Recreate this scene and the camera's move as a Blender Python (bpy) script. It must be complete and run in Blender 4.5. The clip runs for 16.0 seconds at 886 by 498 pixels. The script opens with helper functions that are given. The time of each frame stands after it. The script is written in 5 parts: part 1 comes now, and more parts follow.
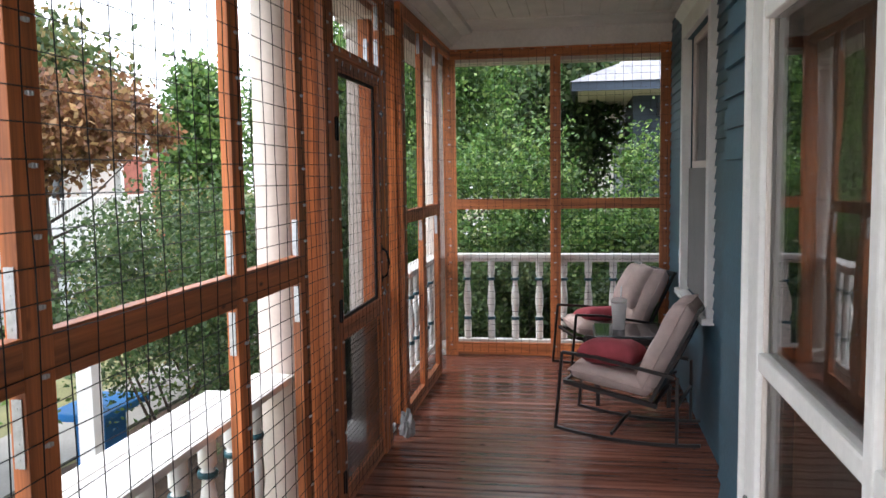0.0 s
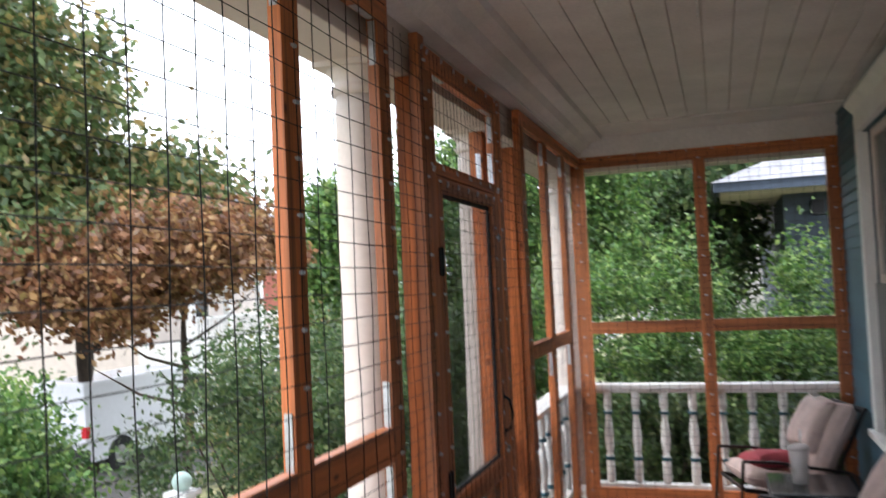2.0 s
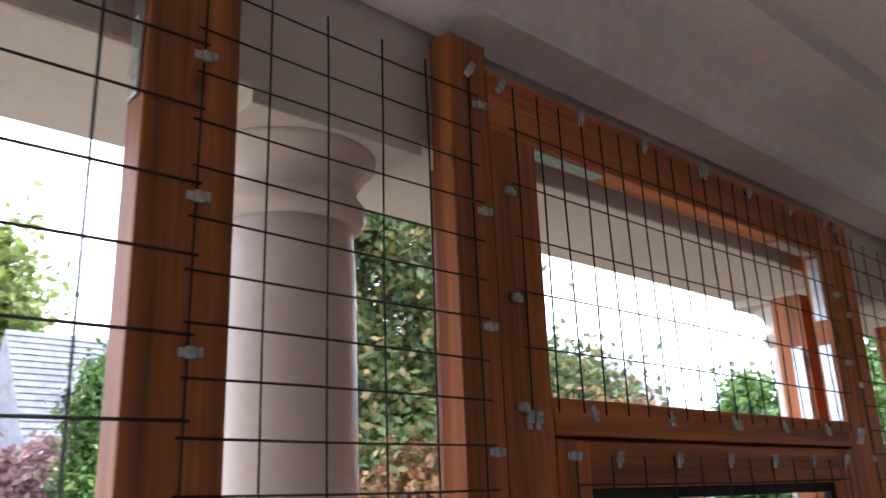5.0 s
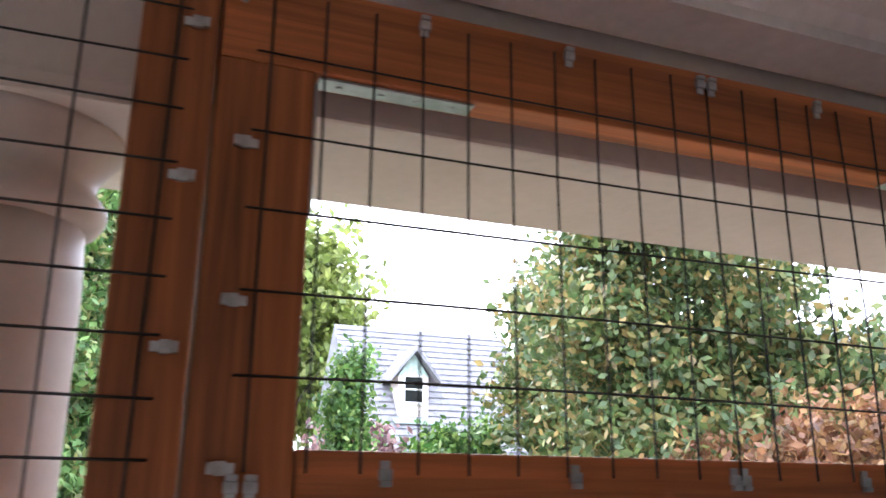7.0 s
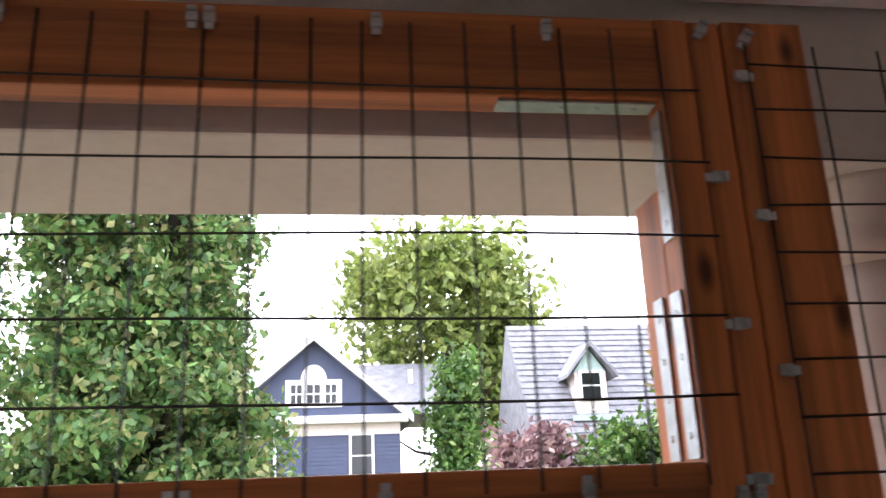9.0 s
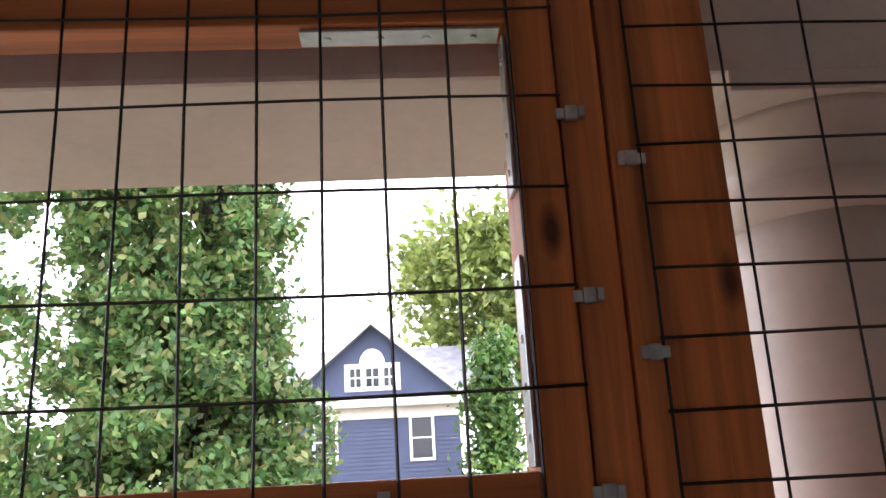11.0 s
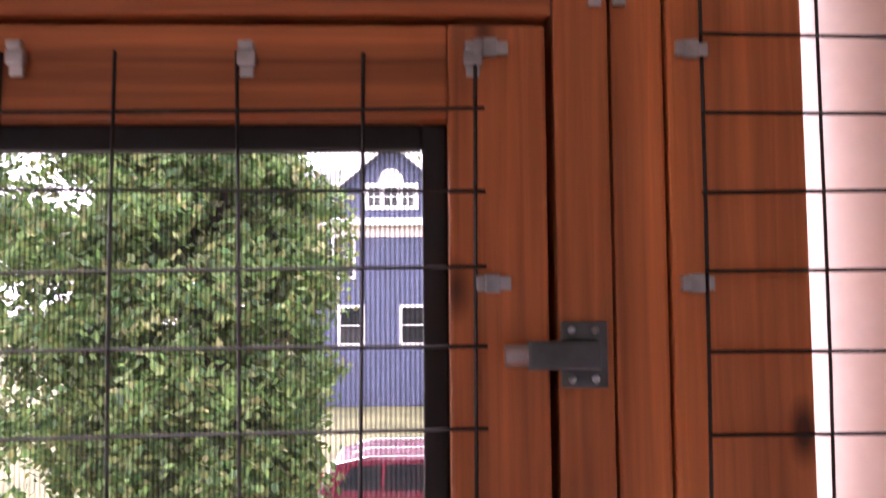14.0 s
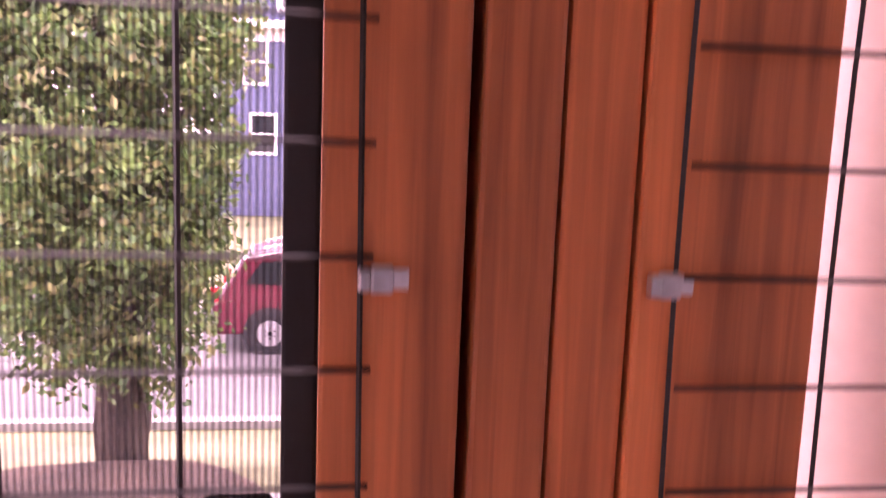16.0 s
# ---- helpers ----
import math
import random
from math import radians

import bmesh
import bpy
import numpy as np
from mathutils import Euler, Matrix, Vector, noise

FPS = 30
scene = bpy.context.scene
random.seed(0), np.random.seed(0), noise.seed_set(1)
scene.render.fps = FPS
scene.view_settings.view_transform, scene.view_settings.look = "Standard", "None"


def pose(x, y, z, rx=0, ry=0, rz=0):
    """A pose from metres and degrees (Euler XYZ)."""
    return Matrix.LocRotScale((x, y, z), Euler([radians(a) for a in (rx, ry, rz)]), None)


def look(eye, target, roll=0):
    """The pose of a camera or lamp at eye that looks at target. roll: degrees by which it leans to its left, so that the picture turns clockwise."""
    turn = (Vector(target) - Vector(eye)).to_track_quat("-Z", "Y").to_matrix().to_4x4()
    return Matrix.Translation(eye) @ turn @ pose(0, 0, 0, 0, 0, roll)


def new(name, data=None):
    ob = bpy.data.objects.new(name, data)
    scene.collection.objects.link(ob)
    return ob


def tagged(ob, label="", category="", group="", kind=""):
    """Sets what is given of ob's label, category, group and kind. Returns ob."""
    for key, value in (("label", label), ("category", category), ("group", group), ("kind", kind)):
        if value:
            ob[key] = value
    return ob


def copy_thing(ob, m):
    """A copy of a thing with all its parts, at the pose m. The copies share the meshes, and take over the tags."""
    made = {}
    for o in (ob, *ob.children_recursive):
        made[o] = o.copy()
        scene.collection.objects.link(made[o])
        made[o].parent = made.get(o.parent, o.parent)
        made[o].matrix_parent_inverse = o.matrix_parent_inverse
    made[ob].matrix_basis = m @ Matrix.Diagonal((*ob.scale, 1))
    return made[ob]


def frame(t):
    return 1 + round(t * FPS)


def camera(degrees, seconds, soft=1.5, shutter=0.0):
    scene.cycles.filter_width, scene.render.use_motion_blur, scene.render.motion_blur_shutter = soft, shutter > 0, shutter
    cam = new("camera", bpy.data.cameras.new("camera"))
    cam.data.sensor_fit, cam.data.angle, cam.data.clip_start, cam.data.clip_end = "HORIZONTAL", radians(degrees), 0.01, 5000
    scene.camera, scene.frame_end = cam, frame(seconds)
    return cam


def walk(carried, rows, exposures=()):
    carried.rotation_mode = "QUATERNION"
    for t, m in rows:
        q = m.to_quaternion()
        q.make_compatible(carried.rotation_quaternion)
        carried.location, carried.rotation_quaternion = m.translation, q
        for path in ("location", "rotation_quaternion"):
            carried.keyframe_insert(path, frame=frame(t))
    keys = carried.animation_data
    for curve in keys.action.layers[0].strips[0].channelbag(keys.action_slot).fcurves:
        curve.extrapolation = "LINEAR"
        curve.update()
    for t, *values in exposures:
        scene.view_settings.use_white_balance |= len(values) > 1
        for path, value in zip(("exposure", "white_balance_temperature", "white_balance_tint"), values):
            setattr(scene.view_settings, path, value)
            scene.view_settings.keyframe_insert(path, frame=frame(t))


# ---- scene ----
cam = camera(56.2, 16.0, shutter=0.4)
PATH = [
    (0, (1.143, -0.959, 1.689), (0.823, 1.007, 1.51), -0.8),
    (0.5, (1.127, -0.939, 1.729), (0.814, 1.031, 1.593), -1.0),
    (1, (1.108, -0.836, 1.748), (0.769, 1.134, 1.668), -1.1),
    (1.5, (1.089, -0.563, 1.784), (0.651, 1.388, 1.769), -1.6),
    (2, (1.047, -0.218, 1.823), (0.421, 1.679, 1.909), -2.6),
    (2.5, (0.909, 0.351, 1.908), (0.135, 2.176, 2.172), -3.3),
    (3, (0.862, 0.790, 1.955), (-0.087, 2.497, 2.395), -3.7),
    (3.5, (0.791, 1.19, 2.02), (-0.313, 2.773, 2.546), -3.0),
    (3.7, (0.754, 1.338, 2.041), (-0.345, 2.912, 2.603), -3.3),
    (5.8, (0.708, 2.384, 2.253), (-0.977, 3.302, 2.815), 0.7),
    (6, (0.73, 2.455, 2.26), (-1.014, 3.262, 2.815), 1.5),
    (6.5, (0.747, 2.639, 2.269), (-1.047, 3.342, 2.805), 0.9),
    (7, (0.724, 2.777, 2.283), (-1.069, 3.462, 2.845), 0.5),
    (7.5, (0.752, 2.99, 2.277), (-1.098, 3.497, 2.844), 1.6),
    (8, (0.744, 3.188, 2.277), (-1.133, 3.593, 2.838), -0.1),
    (8.5, (0.702, 3.334, 2.285), (-1.18, 3.692, 2.858), -2.8),
    (9, (0.729, 3.508, 2.297), (-1.169, 3.777, 2.866), -2.3),
    (9.5, (0.702, 3.618, 2.311), (-1.2, 3.904, 2.86), -3.5),
    (9.7, (0.68, 3.639, 2.319), (-1.227, 3.904, 2.861), -3.7),
    (11.8, (0.595, 3.764, 2.314), (-1.329, 3.863, 2.852), -2.8),
    (11.9, (0.594, 3.739, 2.31), (-1.338, 3.903, 2.8), -3.0),
    (12, (0.579, 3.769, 2.289), (-1.359, 3.832, 2.781), -3.1),
    (12.5, (0.555, 3.748, 2.225), (-1.407, 3.804, 2.61), -2.8),
    (13, (0.554, 3.738, 2.185), (-1.426, 3.755, 2.468), -2.2),
    (13.5, (0.557, 3.739, 2.143), (-1.432, 3.754, 2.346), -1.3),
    (14, (0.529, 3.751, 2.081), (-1.465, 3.822, 2.209), -0.5),
    (14.5, (0.487, 3.767, 2.002), (-1.509, 3.895, 2.043), -0.1),
    (15, (0.432, 3.772, 1.903), (-1.558, 3.951, 1.806), 0.4),
    (15.5, (0.395, 3.782, 1.818), (-1.584, 3.998, 1.618), 1.7),
    (16, (0.358, 3.777, 1.702), (-1.601, 4.055, 1.412), 2.2),
]
walk(cam, [(t, look(eye, target, roll)) for t, eye, target, roll in PATH],
     exposures=[(0, 1.3, 6080, 12), (2, 1.3, 6080, 12), (3.5, 1.05, 5950, 14), (6, 2.15, 5700, 17), (7, 2.1, 5800, 17), (9, 1.75, 6150, 19),
                (12.5, 1.75, 6200, 24), (13.5, 2.6, 6400, 38), (14.5, 3.05, 6500, 50), (15.5, 3.2, 6900, 76), (16, 3.2, 7000, 82)])


# ---- light ----
world = bpy.data.worlds.new("world")
scene.world = world
world.use_nodes = True
wn, wl = world.node_tree.nodes, world.node_tree.links
sky = wn.new("ShaderNodeTexSky")
sky.sky_type, sky.sun_disc = "NISHITA", False
sky.sun_elevation, sky.sun_rotation = radians(48), radians(250)
sky.air_density, sky.dust_density = 1.0, 4.0
haze = wn.new("ShaderNodeMix")
haze.data_type = "RGBA"
haze.inputs[0].default_value = 0.8
haze.inputs[7].default_value = (13.0, 13.3, 13.8, 1)
wl.new(sky.outputs[0], haze.inputs[6])
wl.new(haze.outputs[2], wn["Background"].inputs[0])
wn["Background"].inputs[1].default_value = 0.13
sun = new("sun", bpy.data.lights.new("sun", "SUN"))
sun.data.energy, sun.data.angle, sun.data.color = 1.2, radians(14), (1, 0.95, 0.88)
sun.matrix_world = look((-20, -8, 24), (0, 2, 0))


# ---- materials ----
def material(name, color, rough=0.6, metal=0.0, vary=0.12, scale=8.0, bump=0.15, fine=90.0, island=0.0,
             stretch=(1, 1, 1), spec=0.5, other=None, coat=0.0):
    """A surface with variation at two scales and fine relief."""
    m = bpy.data.materials.new(name)
    m.use_nodes = True
    n, l = m.node_tree.nodes, m.node_tree.links
    b = n["Principled BSDF"]
    b.inputs["Roughness"].default_value = rough
    b.inputs["Metallic"].default_value = metal
    b.inputs["Specular IOR Level"].default_value = spec
    b.inputs["Coat Weight"].default_value = coat
    b.inputs["Coat Roughness"].default_value = 0.25
    co = n.new("ShaderNodeTexCoord")
    mp = n.new("ShaderNodeMapping")
    mp.inputs["Scale"].default_value = stretch
    l.new(co.outputs["Object"], mp.inputs[0])
    big = n.new("ShaderNodeTexNoise")
    big.inputs["Scale"].default_value, big.inputs["Detail"].default_value = scale, 5
    small = n.new("ShaderNodeTexNoise")
    small.inputs["Scale"].default_value, small.inputs["Detail"].default_value = fine, 4
    for t in (big, small):
        l.new(mp.outputs[0], t.inputs["Vector"])
    dark = [c * (1 - 2.2 * vary) for c in color] + [1]
    light = [min(1, c * (1 + 1.4 * vary)) for c in (other or color)] + [1]
    mixf = n.new("ShaderNodeMath")
    mixf.operation = "MULTIPLY_ADD"
    l.new(small.outputs[0], mixf.inputs[0])
    mixf.inputs[1].default_value = 0.5
    l.new(big.outputs[0], mixf.inputs[2])
    ramp = n.new("ShaderNodeValToRGB")
    ramp.color_ramp.elements[0].position, ramp.color_ramp.elements[1].position = 0.5, 1.0
    ramp.color_ramp.elements[0].color, ramp.color_ramp.elements[1].color = dark, light
    l.new(mixf.outputs[0], ramp.inputs[0])
    out = ramp.outputs[0]
    if island:
        geo = n.new("ShaderNodeNewGeometry")
        info = n.new("ShaderNodeObjectInfo")
        add = n.new("ShaderNodeMath")
        add.operation = "ADD"
        l.new(geo.outputs["Random Per Island"], add.inputs[0])
        l.new(info.outputs["Random"], add.inputs[1])
        fr = n.new("ShaderNodeMath")
        fr.operation = "FRACT"
        l.new(add.outputs[0], fr.inputs[0])
        rng = n.new("ShaderNodeMapRange")
        rng.inputs[3].default_value, rng.inputs[4].default_value = 1 - island, 1 + island
        l.new(fr.outputs[0], rng.inputs[0])
        hsv = n.new("ShaderNodeHueSaturation")
        l.new(rng.outputs[0], hsv.inputs["Value"])
        l.new(out, hsv.inputs["Color"])
        out = hsv.outputs[0]
    l.new(out, b.inputs["Base Color"])
    if bump:
        bp = n.new("ShaderNodeBump")
        bp.inputs["Strength"].default_value, bp.inputs["Distance"].default_value = bump, 0.004
        l.new(small.outputs[0], bp.inputs["Height"])
        l.new(bp.outputs[0], b.inputs["Normal"])
    return m


def leafy(name, a, b_, c, patch=2.4):
    """Leaves of three tints, chosen leaf by leaf, that let some light through."""
    m = bpy.data.materials.new(name)
    m.use_nodes = True
    n, l = m.node_tree.nodes, m.node_tree.links
    geo = n.new("ShaderNodeNewGeometry")
    ramp = n.new("ShaderNodeValToRGB")
    e = ramp.color_ramp.elements
    e[0].position, e[1].position = 0.1, 0.95
    e[0].color, e[1].color = (*a, 1), (*c, 1)
    e.new(0.6).color = (*b_, 1)
    l.new(geo.outputs["Random Per Island"], ramp.inputs[0])
    co = n.new("ShaderNodeTexCoord")
    tex = n.new("ShaderNodeTexNoise")
    tex.inputs["Scale"].default_value = patch
    tex.inputs["Detail"].default_value = 3
    l.new(co.outputs["Object"], tex.inputs["Vector"])
    hsv = n.new("ShaderNodeHueSaturation")
    mr = n.new("ShaderNodeMapRange")
    mr.inputs[1].default_value, mr.inputs[2].default_value = 0.3, 0.7
    mr.inputs[3].default_value, mr.inputs[4].default_value = 0.42, 1.6
    l.new(tex.outputs[0], mr.inputs[0])
    l.new(mr.outputs[0], hsv.inputs["Value"])
    l.new(ramp.outputs[0], hsv.inputs["Color"])
    p = n["Principled BSDF"]
    p.inputs["Roughness"].default_value = 0.5
    l.new(hsv.outputs[0], p.inputs["Base Color"])
    tr = n.new("ShaderNodeBsdfTranslucent")
    l.new(hsv.outputs[0], tr.inputs[0])
    mix = n.new("ShaderNodeMixShader")
    mix.inputs[0].default_value = 0.35
    l.new(p.outputs[0], mix.inputs[1])
    l.new(tr.outputs[0], mix.inputs[2])
    l.new(mix.outputs[0], n["Material Output"].inputs[0])
    return m


def wood(name, color, axis, rough=0.5, dark=0.38):
    """Cedar: streaked grain along one axis, growth bands and a few dark knots."""
    m = bpy.data.materials.new(name)
    m.use_nodes = True
    n, l = m.node_tree.nodes, m.node_tree.links
    b = n["Principled BSDF"]
    b.inputs["Roughness"].default_value = rough
    co = n.new("ShaderNodeTexCoord")
    info = n.new("ShaderNodeObjectInfo")
    off = n.new("ShaderNodeVectorMath")
    off.operation = "MULTIPLY_ADD"
    l.new(info.outputs["Random"], off.inputs[0])
    off.inputs[1].default_value = (7.3, 3.1, 9.7)
    l.new(co.outputs["Object"], off.inputs[2])
    mp = n.new("ShaderNodeMapping")
    s = [1.0, 1.0, 1.0]
    s[axis] = 0.035
    mp.inputs["Scale"].default_value = s
    l.new(off.outputs[0], mp.inputs[0])
    grain = n.new("ShaderNodeTexNoise")
    grain.inputs["Scale"].default_value, grain.inputs["Detail"].default_value = 140, 6
    grain.inputs["Distortion"].default_value = 0.6
    band = n.new("ShaderNodeTexNoise")
    band.inputs["Scale"].default_value, band.inputs["Detail"].default_value = 26, 2
    l.new(mp.outputs[0], grain.inputs["Vector"])
    l.new(mp.outputs[0], band.inputs["Vector"])
    mix = n.new("ShaderNodeMath")
    mix.operation = "MULTIPLY_ADD"
    mix.inputs[1].default_value = 0.55
    l.new(grain.outputs[0], mix.inputs[0])
    l.new(band.outputs[0], mix.inputs[2])
    ramp = n.new("ShaderNodeValToRGB")
    e = ramp.color_ramp.elements
    e[0].position, e[1].position = 0.5, 1.05
    e[0].color = (*[c * dark for c in color], 1)
    e[1].color = (*[min(1, c * 1.35) for c in color], 1)
    l.new(mix.outputs[0], ramp.inputs[0])
    knot = n.new("ShaderNodeTexVoronoi")
    km = n.new("ShaderNodeMapping")
    ks = [1.0, 1.0, 1.0]
    ks[axis] = 0.45
    km.inputs["Scale"].default_value = ks
    l.new(off.outputs[0], km.inputs[0])
    l.new(km.outputs[0], knot.inputs["Vector"])
    knot.inputs["Scale"].default_value = 11
    kr = n.new("ShaderNodeValToRGB")
    kr.color_ramp.elements[0].position, kr.color_ramp.elements[1].position = 0.04, 0.13
    kr.color_ramp.elements[0].color, kr.color_ramp.elements[1].color = (0.16, 0.12, 0.1, 1), (1, 1, 1, 1)
    l.new(knot.outputs["Distance"], kr.inputs[0])
    mul = n.new("ShaderNodeMix")
    mul.data_type, mul.blend_type = "RGBA", "MULTIPLY"
    mul.inputs[0].default_value = 1
    l.new(ramp.outputs[0], mul.inputs[6])
    l.new(kr.outputs[0], mul.inputs[7])
    hsv = n.new("ShaderNodeHueSaturation")
    mr = n.new("ShaderNodeMapRange")
    mr.inputs[3].default_value, mr.inputs[4].default_value = 0.8, 1.2
    l.new(info.outputs["Random"], mr.inputs[0])
    l.new(mr.outputs[0], hsv.inputs["Value"])
    l.new(mul.outputs[2], hsv.inputs["Color"])
    l.new(hsv.outputs[0], b.inputs["Base Color"])
    bp = n.new("ShaderNodeBump")
    bp.inputs["Strength"].default_value, bp.inputs["Distance"].default_value = 0.25, 0.002
    l.new(grain.outputs[0], bp.inputs["Height"])
    l.new(bp.outputs[0], b.inputs["Normal"])
    return m


CEDAR = (0.48, 0.148, 0.042)
CEDAR_X, CEDAR_Y, CEDAR_Z = (wood("cedar_" + "xyz"[k], CEDAR, k) for k in range(3))
DECK = wood("deck_stain", (0.21, 0.082, 0.054), 0, rough=0.17)
WHITE = material("white_paint", (0.78, 0.77, 0.74), 0.5, vary=0.05, scale=5, bump=0.12, fine=60)
WARM_WHITE = material("cream_paint", (0.69, 0.61, 0.55), 0.5, vary=0.05, scale=4, bump=0.1, fine=60)
CEIL = material("ceiling_paint", (0.76, 0.72, 0.69), 0.55, vary=0.08, scale=2.5, bump=0.1, fine=50)
BLUE = material("blue_siding", (0.037, 0.095, 0.135), 0.5, vary=0.12, scale=3, bump=0.2, fine=70, island=0.12)
TEAL = material("teal_band", (0.02, 0.09, 0.12), 0.45, vary=0.1)
BLACK = material("black_metal", (0.012, 0.012, 0.013), 0.4, 0.6, vary=0.1)
WIRE = material("black_wire", (0.008, 0.008, 0.008), 0.7, 0.0, vary=0.1)
SPLINE = material("black_rubber", (0.008, 0.008, 0.009), 0.6, vary=0.1)
STEEL = material("galvanised_steel", (0.55, 0.56, 0.58), 0.35, 0.9, vary=0.12, scale=40)
BRASS_DARK = material("latch_steel", (0.16, 0.17, 0.17), 0.4, 0.8, vary=0.12, scale=40)
CUSHION = material("beige_canvas", (0.56, 0.435, 0.39), 0.9, vary=0.08, scale=10, bump=0.5, fine=400)
RED_CLOTH = material("dusty_red_canvas", (0.36, 0.06, 0.075), 0.9, vary=0.1, scale=10, bump=0.5, fine=400)
CHAIR = material("dark_chair_frame", (0.018, 0.013, 0.012), 0.4, 0.3, vary=0.1)
LAWN = material("lawn", (0.10, 0.13, 0.045), 0.9, vary=0.25, scale=0.6, bump=0.6, fine=30, other=(0.17, 0.16, 0.07))
# garden soil; also the painted shade seen through the deck gaps
SOIL_AND_GAP_SHADE = material("soil", (0.07, 0.045, 0.03), 0.95, vary=0.25, scale=2, bump=0.8, fine=30)
ROAD = material("road_asphalt", (0.095, 0.09, 0.085), 0.85, vary=0.12, scale=0.5, bump=0.4, fine=60)
WALK = material("pale_concrete", (0.27, 0.26, 0.24), 0.85, vary=0.1, scale=1.5, bump=0.3, fine=40)
BARK = material("bark", (0.07, 0.05, 0.038), 0.9, vary=0.3, scale=4, bump=1.0, fine=25, stretch=(1, 1, 0.2))
MAPLE = leafy("maple_leaves", (0.062, 0.105, 0.036), (0.125, 0.170, 0.054), (0.28, 0.205, 0.075))
RUST = leafy("rust_leaves", (0.163, 0.070, 0.035), (0.279, 0.140, 0.064), (0.349, 0.221, 0.093))
CEDARLEAF = leafy("arborvitae_leaves", (0.06, 0.145, 0.042), (0.18, 0.30, 0.085), (0.25, 0.25, 0.09), 5.0)
LIME = leafy("lime_leaves", (0.13, 0.18, 0.04), (0.21, 0.27, 0.06), (0.30, 0.34, 0.10))
SHRUB = leafy("shrub_leaves", (0.041, 0.099, 0.023), (0.099, 0.198, 0.041), (0.221, 0.314, 0.082))
DARKSHRUB = leafy("dark_shrub_leaves", (0.029, 0.064, 0.019), (0.064, 0.116, 0.032), (0.128, 0.163, 0.058))
PURPLE = leafy("purple_leaves", (0.171, 0.093, 0.101), (0.264, 0.155, 0.155), (0.341, 0.232, 0.202))
NAVY = material("navy_siding", (0.06, 0.075, 0.135), 0.6, vary=0.08, scale=1, bump=0.1, island=0.06)
SHINGLE = material("grey_shingle", (0.25, 0.25, 0.27), 0.85, vary=0.15, scale=3, bump=0.5, fine=25, island=0.12)
BRICK = material("red_brick", (0.33, 0.10, 0.065), 0.8, vary=0.15, scale=2, bump=0.4, fine=30)
DARKWALL = material("slate_wall", (0.035, 0.05, 0.075), 0.7, vary=0.15, scale=1, bump=0.2)
CARWHITE = material("white_car_paint", (0.72, 0.74, 0.78), 0.25, vary=0.02, coat=0.6, bump=0)
CARRED = material("maroon_car_paint", (0.12, 0.007, 0.022), 0.25, vary=0.04, coat=0.8, bump=0)
CARDARK = material("dark_car_paint", (0.03, 0.035, 0.045), 0.25, vary=0.04, coat=0.8, bump=0)
TYRE = material("tyre_rubber", (0.015, 0.015, 0.016), 0.8, vary=0.1)
RIM = material("alloy_rim", (0.6, 0.6, 0.62), 0.3, 0.9, vary=0.05)
REDLAMP = material("red_lamp", (0.5, 0.02, 0.03), 0.2, vary=0.05, bump=0)
TINT = material("tinted_glass", (0.015, 0.018, 0.02), 0.08, vary=0.05, bump=0)
PLASTICBLUE = material("blue_plastic", (0.02, 0.16, 0.42), 0.4, vary=0.05)
CURTAIN = material("brown_curtain", (0.50, 0.41, 0.33), 0.9, vary=0.15, scale=6, bump=0.3, fine=120, stretch=(1, 1, 0.1))
SHADE = material("grey_window_screen", (0.17, 0.165, 0.16), 0.8, vary=0.06, scale=3, bump=0.3, fine=300)
# near-black base colour carries the gloom of the unlit rooms
ROOM_GLOOM = material("room_gloom_color", (0.05, 0.042, 0.036), 0.9, vary=0.1)
VERDIGRIS = material("pale_green_ball", (0.42, 0.55, 0.50), 0.5, vary=0.1)
WOODBROWN = material("fence_wood", (0.30, 0.20, 0.12), 0.8, vary=0.2, scale=4, stretch=(1, 1, 0.2))
MATT = material("dark_door_mat", (0.02, 0.02, 0.021), 0.9, vary=0.2, scale=30, bump=0.8)
PLASTICBAG = material("clear_film", (0.30, 0.30, 0.31), 0.15, vary=0.1, bump=0.6, fine=40)


def glass(name, tint=(1, 1, 1), rough=0.0, gloss=0.5, clear=0.85):
    """A thin pane: see-through, with a mirror gloss that grows at a slant."""
    m = bpy.data.materials.new(name)
    m.use_nodes = True
    n, l = m.node_tree.nodes, m.node_tree.links
    tr = n.new("ShaderNodeBsdfTransparent")
    tr.inputs[0].default_value = (*[c * clear for c in tint], 1)
    gl = n.new("ShaderNodeBsdfGlossy")
    gl.inputs["Roughness"].default_value = rough
    co = n.new("ShaderNodeTexCoord")
    wav = n.new("ShaderNodeTexNoise")
    wav.inputs["Scale"].default_value = 2.5
    l.new(co.outputs["Object"], wav.inputs["Vector"])
    bp = n.new("ShaderNodeBump")
    bp.inputs["Strength"].default_value, bp.inputs["Distance"].default_value = 0.12, 0.01
    l.new(wav.outputs[0], bp.inputs["Height"])
    l.new(bp.outputs[0], gl.inputs["Normal"])
    fr = n.new("ShaderNodeFresnel")
    fr.inputs[0].default_value = 1.5
    mx = n.new("ShaderNodeMath")
    mx.operation, mx.use_clamp = "MULTIPLY_ADD", True
    mx.inputs[1].default_value, mx.inputs[2].default_value = 0.6, 0.02 * gloss
    l.new(fr.outputs[0], mx.inputs[0])
    mix = n.new("ShaderNodeMixShader")
    l.new(mx.outputs[0], mix.inputs[0])
    l.new(tr.outputs[0], mix.inputs[1])
    l.new(gl.outputs[0], mix.inputs[2])
    l.new(mix.outputs[0], n["Material Output"].inputs[0])
    return m


